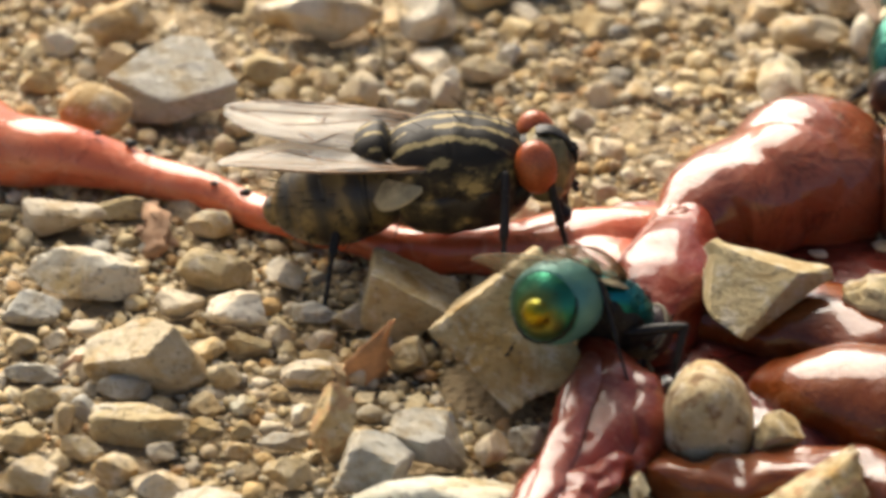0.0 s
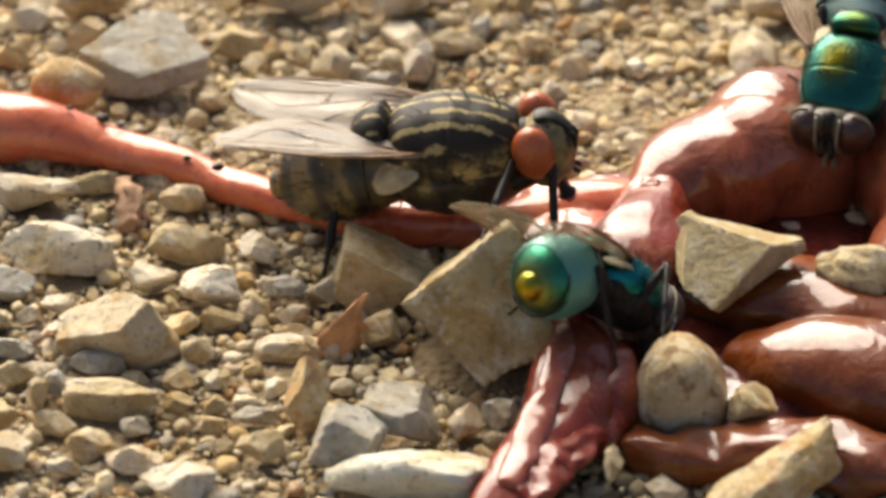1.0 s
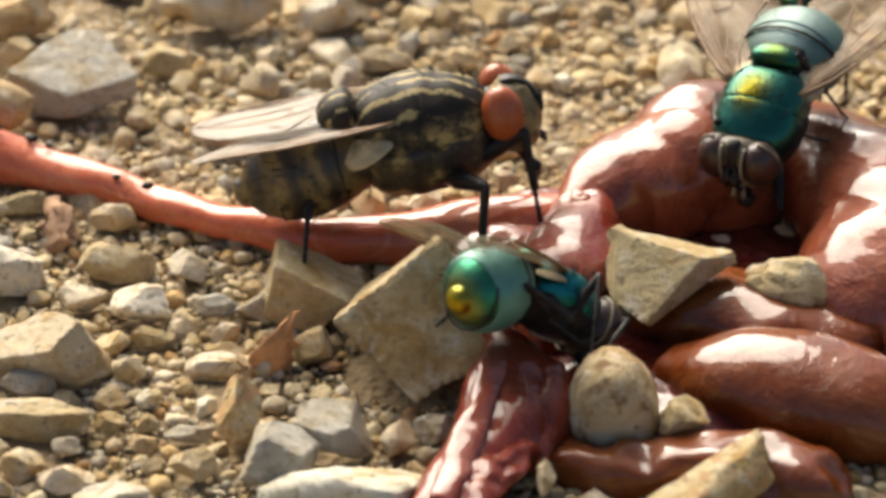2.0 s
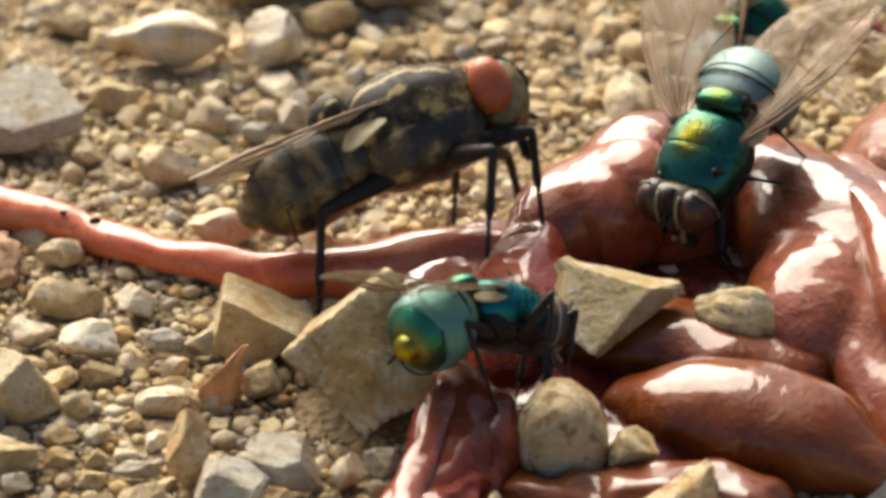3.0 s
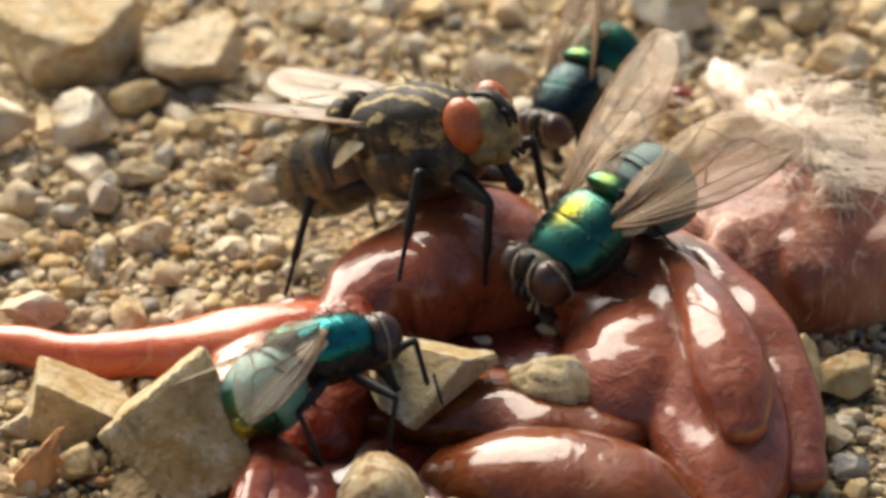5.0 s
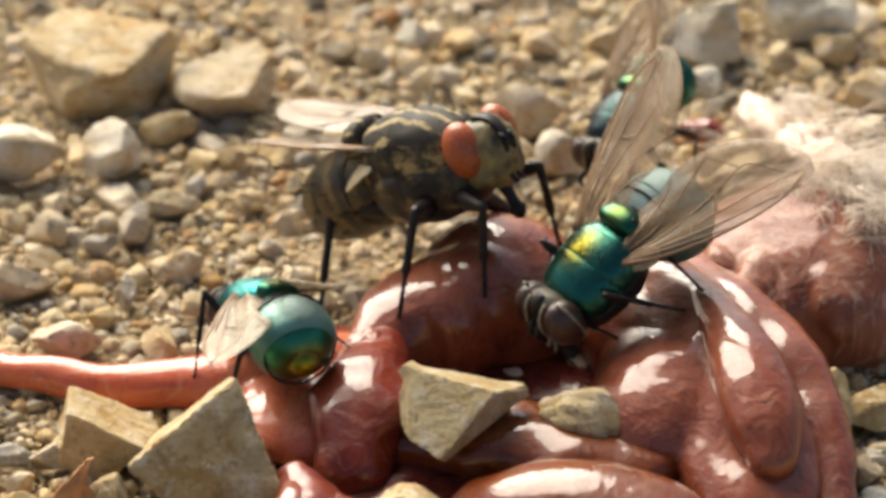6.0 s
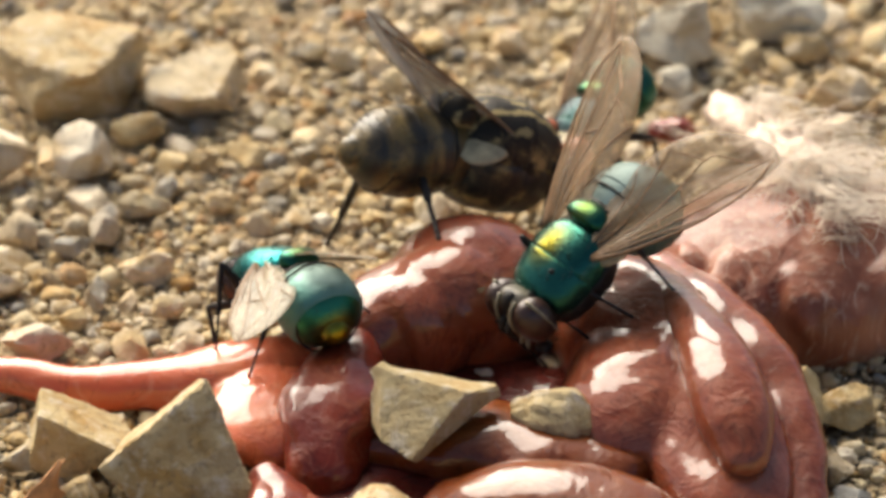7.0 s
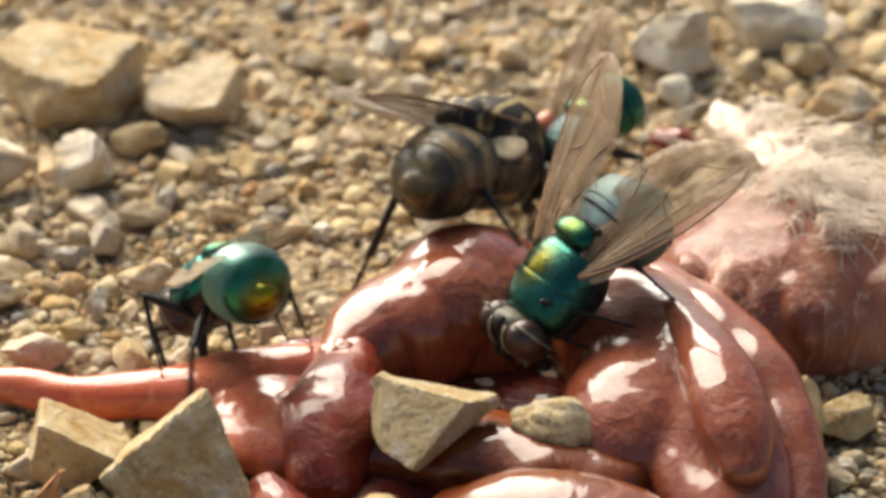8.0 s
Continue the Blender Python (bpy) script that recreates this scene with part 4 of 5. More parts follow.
def dry_leaf(at, label):
    """A curled scrap of brown leaf with a torn edge."""
    bm = bmesh.new()
    rows = []
    for i in range(11):
        u = i / 10
        w = 0.12 + 0.95 * math.sin(math.pi * min(1, 0.16 + u * 0.95)) ** 1.2 * (1 - 0.45 * u)
        row = []
        for j in range(7):
            v = j / 3 - 1
            torn = 1 + 0.5 * noise.noise(Vector((u * 5.5, v * 1.5, 7))) + 0.3 * noise.noise(Vector((u * 13, v * 2, 3)))
            row.append(Vector((v * w * torn + 0.85 * u * u, 0.30 * v * abs(v) * w + 0.34 * noise.noise(Vector((u * 3, v * 2, 1))), u * 2.6 + 0.3 * noise.noise(Vector((v * 3, 4, 0))) * u)))
        rows.append(row)
    sheets = [[[bm.verts.new(p + Vector((0, d, 0))) for p in r] for r in rows] for d in (-0.03, 0.03)]
    for k in range(10):
        for j in range(6):
            for sh in sheets:
                bm.faces.new((sh[k][j], sh[k][j + 1], sh[k + 1][j + 1], sh[k + 1][j]))
    for k in range(10):
        for j in (0, 6):
            bm.faces.new((sheets[0][k][j], sheets[0][k + 1][j], sheets[1][k + 1][j], sheets[1][k][j]))
    for k in (0, 10):
        for j in range(6):
            bm.faces.new((sheets[0][k][j], sheets[0][k][j + 1], sheets[1][k][j + 1], sheets[1][k][j]))
    ob = thing("dry_leaf", bm, M_LEAF, at, label, "leaf")
    return ob


sx, sy, sz = (6.80, -19.59, 0.90)
stone(sx, sy, 5.6, 1.8, 1.6, M_YELLOW, "long yellowish stone lying across the dark flesh", seed=80, turn=38, z=sz - 0.5, planes=9, sharp=24, tilt=(0, -14), faces=(((0, 0, 1), .8), ((0, -1, .2), .8)))
lx, ly, lz = (-8.81, -11.41, 0.00)
dry_leaf(spot(lx, ly, lz - 0.1, -18, 10, 15), "curled dry brown leaf scrap standing in the gravel")
for at, r in (((-18.50, 1.75, 2.00), 0.16), ((-13.95, -0.47, 1.30), 0.15), ((-17.83, 1.42, 1.90), 0.1), ((-15.14, -0.19, 1.50), 0.1), ((-19.77, 1.84, 2.40), 0.1)):
    thing("crumb", ball(at, (r * 1.5, r, r), 2, 3, 0.3, 0.6), M_BLACK, Matrix(), "tiny dark dirt crumb stuck on the gut", "dirt crumb", "dirt crumbs")
for a, b, r in (((-17.05, -3.22, 0.40), (-17.52, -0.84, 0.90), 0.55), ((-16.60, -2.48, 0.30), (-17.90, -2.00, 0.50), 0.35), ((-19.90, -11.70, 0.20), (-18.60, -10.50, 0.60), 0.16)):
    mid = [(p + q) / 2 + 0.15 for p, q in zip(a, b)]
    thing("plant_stalk", loft(bmesh.new(), [(*a, r * 0.7, r * 0.4), (*mid, r, r * 0.5), (*b, r * 0.5, r * 0.3)], 4, 14, 0.34, 3, 0.4), M_STRAW, Matrix(), "dry brown crumpled plant stalk among stones", "plant debris", "plant scraps")


# ---------------------------------------------------------------- flies
def wing(fly, side, length, width, material, hinge, turn):
    """A stiff clear wing with raised veins, hinged at its root; it points backwards along -x, its front edge outwards."""
    def edges(u):
        front = 0.16 * math.sin(math.pi * u ** 1.15) ** 0.6
        back = 0.84 * math.sin(math.pi * min(1, 0.05 + 0.93 * u ** 1.15)) ** 0.62
        tip = 0.10 * u ** 3
        return width * (front - tip), -width * (back * (1 - 0.12 * math.exp(-((u - 0.27) / 0.06) ** 2)) + tip)
    bm = bmesh.new()
    rows = []
    for i in range(33):
        u = 0.005 + 0.99 * i / 32
        a, b = edges(u)
        row = []
        for j in range(11):
            y = a + (b - a) * j / 10
            z = 0.10 * math.sin(j * 1.15) * (1 - 0.75 * u) + 0.12 * noise.noise(Vector((u * 3.2, y * 0.6, length))) - 0.22 * (u * 1.1) ** 2
            row.append((-length * u, y * side, z))
        rows.append(row)
    top = [[bm.verts.new((p[0], p[1], p[2] + 0.012)) for p in r] for r in rows]
    low = [[bm.verts.new((p[0], p[1], p[2] - 0.012)) for p in r] for r in rows]
    for i in range(32):
        for j in range(10):
            bm.faces.new((top[i][j], top[i + 1][j], top[i + 1][j + 1], top[i][j + 1]))
            bm.faces.new((low[i][j], low[i][j + 1], low[i + 1][j + 1], low[i + 1][j]))
    for rim in ([(i, 0) for i in range(33)], [(i, 10) for i in range(33)], [(0, j) for j in range(11)], [(32, j) for j in range(11)]):
        for (i, j), (k, l) in zip(rim, rim[1:]):
            bm.faces.new((top[i][j], top[k][l], low[k][l], low[i][j]))
    ob = part("wing", bm, material, fly, "clear veined membrane wing", spot(*hinge) @ turn)

    def vein(stops, thick):
        """stops: (along, across) from the root, across 0 at the front edge and 1 at the back edge."""
        pts = []
        for k, (u, v) in enumerate(stops):
            i, j = min(31.99, u * 32), min(9.99, v * 10)
            r0, r1 = rows[int(i)], rows[int(i) + 1]
            f, g = i - int(i), j - int(j)
            p = [(r0[int(j)][c] * (1 - g) + r0[int(j) + 1][c] * g) * (1 - f) + (r1[int(j)][c] * (1 - g) + r1[int(j) + 1][c] * g) * f for c in range(3)]
            w = thick * (1 - 0.5 * k / len(stops))
            pts.append((*p, w, w))
        part("vein", loft(bmesh.new(), pts, 4, 5, caps=0), M_VEIN, ob)

    vein(((0.01, 0.1), (0.2, 0.02), (0.5, 0.01), (0.8, 0.01), (0.97, 0.3)), 0.075)
    vein(((0.01, 0.2), (0.2, 0.10), (0.42, 0.06), (0.58, 0.01)), 0.05)
    vein(((0.01, 0.25), (0.25, 0.16), (0.55, 0.12), (0.80, 0.08), (0.9, 0.02)), 0.045)
    vein(((0.01, 0.3), (0.25, 0.24), (0.55, 0.26), (0.80, 0.30), (0.96, 0.36)), 0.045)
    vein(((0.01, 0.4), (0.25, 0.36), (0.50, 0.46), (0.66, 0.62), (0.74, 0.64), (0.84, 0.46), (0.93, 0.34)), 0.042)
    vein(((0.01, 0.5), (0.22, 0.52), (0.42, 0.72), (0.56, 0.98)), 0.04)
    vein(((0.01, 0.6), (0.16, 0.66), (0.30, 0.86), (0.36, 0.98)), 0.035)
    vein(((0.36, 0.17), (0.37, 0.26)), 0.035)
    vein(((0.50, 0.26), (0.52, 0.48)), 0.035)
    vein(((0.68, 0.62), (0.60, 0.80), (0.54, 0.90)), 0.035)
    return ob


def spiny(bm, x0, x1, radius, count, rng):
    """Short stiff hairs along a limb."""
    for k in range(count):
        x, a, l = rng.uniform(x0, x1), rng.uniform(0, 6.28), rng.uniform(0.16, 0.34)
        p = Vector((x, math.cos(a) * radius * 0.8, math.sin(a) * radius * 0.8))
        q = p + Vector((0.6 * l, math.cos(a) * l, math.sin(a) * l))
        loft(bm, [(*p, 0.02, 0.02), (*q, 0.006, 0.006)], 1, 3, caps=0)
    return bm


def leg(fly, at, femur, tibia, thick, seed):
    """Thigh, shin and foot; each is straight along its own x axis and turns at its joint."""
    rng = random.Random(seed)
    bm = stick([(0, 0, 0), (femur * 0.12, 0, 0), (femur * 0.4, 0, 0), (femur * 0.8, 0, 0), (femur * 0.96, 0, 0), (femur, 0, 0)], [thick * 0.9, thick * 1.2, thick * 1.45, thick * 1.05, thick * 0.8, thick * 0.6], 10)
    f = part("leg", spiny(bm, femur * 0.3, femur * 0.95, thick, 16, rng), M_BLACK, fly, "black bristly leg", spot(*at))
    bm = stick([(0, 0, 0), (tibia * 0.1, 0, 0), (tibia * 0.3, 0, 0), (tibia * 0.55, 0, 0), (tibia * 0.6, 0, 0)], [thick * 0.6, thick * 0.66, thick * 0.6, thick * 0.66, thick * 0.5])
    part("tibia", spiny(bm, tibia * 0.1, tibia * 0.58, thick * 0.6, 14, rng), M_BLACK, f, "", spot(femur, 0, 0))
    beads, rs = [(0, 0, 0)], [thick * 0.3]
    for k in range(5):
        beads += [(tibia * (0.03 + 0.072 * k), 0, 0.0), (tibia * (0.06 + 0.072 * k), 0, 0)]
        rs += [thick * 0.42, thick * 0.28]
    beads.append((tibia * 0.40, 0, 0.03))
    rs.append(thick * 0.4)
    part("tarsus", stick(beads, rs, 7, 2), M_BLACK, f, "", spot(femur + tibia * 0.6, 0, 0))
    return f


def bristles(bm, centre, radii, count, length, rng, low=-0.2):
    """Stiff hairs standing off an oval body."""
    while count:
        n = Vector((rng.gauss(0, 1), rng.gauss(0, 1), rng.gauss(0, 1))).normalized()
        if n.z < low:
            continue
        count -= 1
        p = Vector((n.x * radii[0], n.y * radii[1], n.z * radii[2])) + Vector(centre)
        d = (Vector((n.x / radii[0], n.y / radii[1], n.z / radii[2])).normalized() + Vector((-0.8, 0, 0.1))).normalized()
        l = length * rng.uniform(0.6, 1.2)
        loft(bm, [(*p, 0.022, 0.022), (*(p + d * l * 0.6), 0.016, 0.016), (*(p + d * l + Vector((-0.08, 0, 0))), 0.005, 0.005)], 1, 3, caps=0)


def barrel(stations, sides=36, steps=3, power=0.86, rough=0.0, seed=0):
    """A body of rings across the x axis; stations are (x, middle z, half width, height above, depth below)."""
    bm = bmesh.new()
    rings = []
    for x, z, w, up, down in spline(stations, steps):
        ring = []
        for k in range(sides):
            a = 2 * math.pi * k / sides
            c, s = math.cos(a), math.sin(a)
            p = Vector((x, max(w, 0.02) * math.copysign(abs(c) ** power, c), z + max(up if s > 0 else down, 0.02) * math.copysign(abs(s) ** power, s)))
            if rough:
                p += Vector((0, p.y, p.z - z)) * rough * noise.noise(p * 1.6 + Vector((seed * 3.1, 0, 0)))
            ring.append(bm.verts.new(p))
        rings.append(ring)
    for a, b in zip(rings, rings[1:]):
        for k in range(sides):
            bm.faces.new((a[k], a[(k + 1) % sides], b[(k + 1) % sides], b[k]))
    bm.faces.new(rings[0])
    bm.faces.new(rings[-1])
    return bm


def tail_ring(points, last, seed):
    """One ring of the abdomen, open towards the next ring; the last one is rounded off."""
    if last:
        x, y, z, w, h = points[-1]
        for k in range(1, 6):
            a = math.pi / 2 * k / 5
            points = points + [(x - 0.75 * min(w, h) * math.sin(a), y, z - 0.10 * math.sin(a), max(0.03, w * math.cos(a)), max(0.03, h * math.cos(a)))]
    return loft(bmesh.new(), points, 2, 36, 0.03, seed, 1.2, caps=0)


def stretched(stations, along, across, high):
    return [(x * along, z * high, w * across, u * high, d * high) for x, z, w, u, d in stations]


# back plate, breast and tail of a fly with unit half length, half width and half height
BACK = ((1.00, 0.0, 0.26, 0.26, 0.3), (0.975, 0.0, 0.46, 0.46, 0.48), (0.88, 0.0, 0.69, 0.68, 0.6), (0.68, 0.0, 0.87, 0.85, 0.7), (0.40, 0.0, 0.965, 0.95, 0.75), (0.12, 0.0, 1.0, 1.0, 0.78), (0.05, 0.0, 0.985, 0.98, 0.78), (-0.02, 0.0, 1.0, 1.0, 0.78), (-0.35, 0.0, 0.97, 0.98, 0.78), (-0.66, 0.0, 0.86, 0.88, 0.7), (-0.87, 0.0, 0.68, 0.68, 0.55), (-0.98, 0.0, 0.45, 0.42, 0.4), (-1.02, 0.0, 0.2, 0.2, 0.2))
HUMP = tuple((x, z, w * (1.0 if x < 0.2 else 1 - 0.26 * (x - 0.2) / 0.8), u * (1.0 if x < 0.1 else 1 - 0.24 * (x - 0.1) / 0.9), d) for x, z, w, u, d in BACK)


def fly(name, label, green, seed, size=1.0, hunch=0.0, film=None, bend=0.0):
    """One fly at the origin (middle of the thorax), facing +x."""
    f = empty(name, label, "fly", "flies on the carcass")
    f.scale = (size, size, size)
    rng = random.Random(seed)
    if green:
        tw, th, tl = (1.55 if hunch else 1.68), 1.25, 1.84
        aw, ah, a0, a1 = (1.90 if hunch else 2.12), 1.66, -2.05, -5.0
        hx, hw, hh = 2.28, 1.50, 1.18
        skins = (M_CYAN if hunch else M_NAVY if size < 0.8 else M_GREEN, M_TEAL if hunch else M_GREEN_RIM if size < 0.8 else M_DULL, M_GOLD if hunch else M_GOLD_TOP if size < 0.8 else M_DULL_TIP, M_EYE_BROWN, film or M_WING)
        legs = ((1.1, 0.75, -1.0, 2.1, 3.0), (0.1, 0.9, -1.2, 2.4, 3.5), (-0.8, 0.8, -1.1, 2.5, 3.9))
        thick, span, chord = 0.17, 6.2 if film else 7.2 if size < 0.8 else 7.9, 2.7 if film else 3.3 if size < 0.8 else 3.5
    else:
        tw, th, tl = 1.95, 2.05, 2.65
        aw, ah, a0, a1 = 1.90, 1.80, -1.8, -6.9
        hx, hw, hh = 3.10, 1.62, 1.52
        skins = (M_STRIPE, M_CHECK, M_CHECK, M_EYE_RED, M_WING_PALE)
        legs = ((1.5, 0.8, -1.5, 2.4, 3.5), (0.3, 0.95, -1.7, 2.7, 4.0), (-0.9, 0.9, -1.6, 3.7, 4.7))
        thick, span, chord = 0.27, 7.6, 2.9
    thorax = part("thorax", barrel(stretched(BACK if green else HUMP, tl, tw, th), 40, 3, 0.88 if green else 0.9, 0.03 if green else 0.05, seed), skins[0], f, "metallic green thorax" if green else "thorax with black and grey lengthwise stripes")
    if green:
        for gx in (0.06, -0.62):
            r = 0.995 if gx > 0 else 0.89
            part("groove", loft(bmesh.new(), [(gx * tl, tw * r * math.copysign(abs(math.sin(a)) ** 0.88, a), th * r * abs(math.cos(a)) ** 0.88, 0.02, 0.016) for a in [i * 0.14 - 1.12 for i in range(17)]], 2, 6, caps=0), M_GREEN_RIM, thorax)
    part("scutellum", barrel([(-tl * 0.84, th * 0.58, tw * 0.40, th * 0.26, th * 0.3), (-tl * 0.92, th * 0.60, tw * 0.56, th * 0.40, th * 0.3), (-tl * 1.06, th * 0.60, tw * 0.58, th * 0.42, th * 0.3), (-tl * 1.24, th * 0.56, tw * 0.50, th * 0.36, th * 0.26), (-tl * 1.36, th * 0.52, tw * 0.32, th * 0.24, th * 0.18), (-tl * 1.40, th * 0.50, tw * 0.08, th * 0.06, th * 0.06)], 24), M_GREEN_RIM if green else skins[0], f, "rounded metallic scutellum" if green else "")
    part("waist", barrel([(-tl * 0.7, -0.1, tw * 0.6, th * 0.55, th * 0.5), (a0, -0.2, aw * 0.55, ah * 0.55, ah * 0.5), (a0 - 0.6, -0.25, aw * 0.6, ah * 0.6, ah * 0.6)], 20), M_BLACK, f)
    breast = [(x * 0.97, z - 0.22, w * 1.03, min(u, 0.45) * 0.9, min(1.0, d * 1.25)) for x, z, w, u, d in (BACK if green else HUMP)]
    part("underside", barrel(stretched(breast, tl, tw * (0.86 if hunch else 1.0), th), 36, 3, 0.88, 0.05, seed + 1), M_BLACK if green else M_MOTTLE, f, "dark bristly underside")

    def prof(u):
        s = (1 - abs(2 * u - 1) ** 2.1 * (0.88 if u > 0.5 else 0.6)) ** 0.5
        return aw * s * (1 - 0.06 * u), ah * s
    droop = spot(-1.7, 0, -0.2) @ spot(0, 0, 0, 0, -hunch - bend, 0) @ spot(1.7, 0, 0.2)
    rise = lambda u: -0.20 - 0.8 * u ** 1.4 if green else -0.30 - 0.75 * u
    cut = 0.78 if hunch else 0.70
    names = ((0.0, 0.34, 0.96), (0.28, 0.57, 0.99), (0.53, 0.80, 1.0), (0.76, 1.0, 0.99)) if not green else ((0.0, 0.34, 0.96), (0.30, cut + 0.01, 1.0), (cut, 1.0, 0.985))
    for i, (u0, u1, g) in enumerate(names):
        last = i == len(names) - 1
        pts = []
        for k in range(9):
            u = u0 + (u1 - u0) * k / 8
            w, h = prof(u)
            lip = 1.015 if not last and k >= 6 else 1.0
            pts.append((a0 + (a1 - a0) * u, 0, rise(u), max(0.05, w * g * lip), max(0.05, h * g * lip)))
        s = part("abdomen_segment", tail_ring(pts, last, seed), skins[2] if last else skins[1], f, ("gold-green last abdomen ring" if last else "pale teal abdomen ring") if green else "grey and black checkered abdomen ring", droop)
        if i:
            w, h = prof(u0)
            x = a0 + (a1 - a0) * u0
            part("seam", loft(bmesh.new(), [(x, w * g * 0.99 * math.cos(a), rise(u0) + h * g * 0.99 * math.sin(a), 0.055, 0.055) for a in [k * math.pi / 8 for k in range(17)]], 1, 5, caps=0), M_BLACK, s)
    nod = spot(-0.3, 0, -0.2) if hunch else spot(-0.12, 0, 0.38) if green else spot(0, 0, 0.12)
    if green:
        head = part("head", ball((hx, 0, -0.12), (hh * 0.58, hw * 0.86, hh * 0.96), 4, seed, 0.05, 0.6), M_FACE_DARK, f, "dark face with pale dusting", nod)
        ex, er, ey, ez, ew, eh = hx + 0.10, hh * 0.66, hw * 0.56, -0.02, hw * 0.48, hh * 0.86
    else:
        head = part("head", ball((hx + 0.26, 0, -0.46), (hh * 0.68, hw * 0.70, hh * 0.92), 4, seed, 0.10, 0.5, 0.9), M_FACE_OLIVE, f, "olive-gold dusted face", nod)
        ex, er, ey, ez, ew, eh = hx - 0.08, hh * 0.52, hw * 0.62, 0.02, hw * 0.44, hh * 0.72
    for side in (1, -1):
        part("eye", ball((ex, side * ey, ez), (er, ew, eh), 4), skins[3], head, "large red compound eye" if not green else "dark brown compound eye with a pale rim")
        if green:
            part("cheek", ball((hx + hh * 0.36, side * hw * 0.32, -hh * 0.60), (hh * 0.24, hw * 0.22, hh * 0.36), 3), M_FACE, head, "pale dusted cheek")
            part("eye_rim", loft(bmesh.new(), [(ex + er * 0.96 * math.cos(a), side * (hw * 0.30 - 0.05 * math.cos(a)), ez + eh * 0.96 * math.sin(a), 0.07, 0.07) for a in [k * math.pi / 8 - math.pi / 2 for k in range(9)]], 2, 6, caps=0), M_FACE, head, "pale line along the inner eye")
            part("eye_rim", loft(bmesh.new(), [(ex - er * 0.30, side * (ey + ew * 1.0 * math.cos(a)), ez + eh * 1.0 * math.sin(a), 0.06, 0.06) for a in [k * math.pi / 8 - math.pi / 2 for k in range(9)]], 2, 6, caps=0), M_FACE, head, "pale line behind the eye")
        else:
            part("cheek", ball((hx + hh * 0.12, side * hw * 0.50, -hh * 0.78), (hh * 0.42, hw * 0.26, hh * 0.30), 3, seed, 0.1, 0.5), M_FACE_OLIVE, head, "gold dusted cheek")
        part("antenna", stick([(hx + hh * 0.55, side * 0.16, 0.30), (hx + hh * 0.88, side * 0.20, 0.0), (hx + hh * 0.84, side * 0.22, -0.5)], [0.1, 0.14, 0.1] if green else [0.08, 0.12, 0.10]), M_BLACK, head)
        part("palp", stick([(hx + hh * 0.5, side * 0.12, -hh * 0.80), (hx + hh * 0.78, side * 0.2, -hh * 1.12)], [0.08, 0.1]), M_FACE if green else M_BLACK, head)
    hc, hr = ((hx, -0.12), (hh * 0.58, hh * 0.96)) if green else ((hx + 0.26, -0.46), (hh * 0.70, hh * 0.94))

    def down_face(y, width, first, last):
        """A band laid down the middle of the face, y to the side."""
        return loft(bmesh.new(), [(hc[0] + hr[0] * 1.02 * math.cos(radians(a)), y, hc[1] + hr[1] * 1.02 * math.sin(radians(a)), width * (1.0 - 0.3 * k / 6), 0.06) for k, a in enumerate([first + (last - first) * i / 6 for i in range(7)])], 2, 8)
    part("stripe", down_face(0, 0.24 if green else 0.34, 100, 4), M_BLACK, head, "black stripe between the eyes")
    part("proboscis", stick([(hx + 0.15, 0, -hh * 0.8), (hx + 0.25, 0, -hh * 1.2), (hx + 0.42, 0, -hh * 1.65), (hx + 0.5, 0, -hh * 1.85), (hx + 0.52, 0, -hh * 1.92)], [0.40, 0.28, 0.22, 0.36, 0.30], 10), M_BLACK, head, "dark fleshy proboscis")
    part("neck", ball((tl * 0.98, 0, -0.15), (0.55, tw * 0.5, th * 0.5), 2), M_BLACK, f)
    hair = bmesh.new()
    bristles(hair, (0, 0, 0), (tl * 0.97, tw * 0.95, th * 0.95), 150 if not green else 230 if hunch else 110, 0.75 if not green or hunch else 0.55, rng, -0.98)
    tail_hair = bmesh.new()
    bristles(tail_hair, ((a0 + a1) / 2, 0, rise(0.5)), ((a0 - a1) / 2, aw * 0.96, ah * 0.96), 130 if not green else 34, 0.6 if not green else 0.34, rng, -0.7)
    bristles(hair, (hx, 0, 0), (hh * 0.6, hw, hh), 30, 0.32, rng, -0.9)
    tagged(part("bristles", hair, M_BLACK, f, "short black bristles"), kind="stuff")
    tagged(part("bristles", tail_hair, M_BLACK, f, "short black bristles", droop), kind="stuff")
    parts = {"wings": [], "legs": []}
    for side in (1, -1):
        part("calypter", barrel([(-tl * 0.42, th * 0.24, tw * 0.10, 0.05, 0.05), (-tl * 0.6, th * 0.22, tw * 0.26, 0.12, 0.08), (-tl * 0.85, th * 0.12, tw * 0.34, 0.14, 0.08), (-tl * 1.05, th * 0.02, tw * 0.26, 0.10, 0.07), (-tl * 1.13, -th * 0.03, tw * 0.06, 0.04, 0.04)], 18), M_CALYPTER, f, "pale rounded calypter", spot(0, side * tw * 0.80, 0, -side * 32, 0, 0))
        hinge = (-tl * 0.32, side * tw * 0.86, th * 0.50)
        parts["wings"].append((wing(f, side, span, chord, skins[4], hinge, Matrix()), hinge, side))
        for k, (x, y, z, fe, ti) in enumerate(legs):
            parts["legs"].append((leg(f, (x, y * side, z), fe, ti, thick, seed * 10 + k), (x, y * side, z), fe, ti, side))
    return f, parts


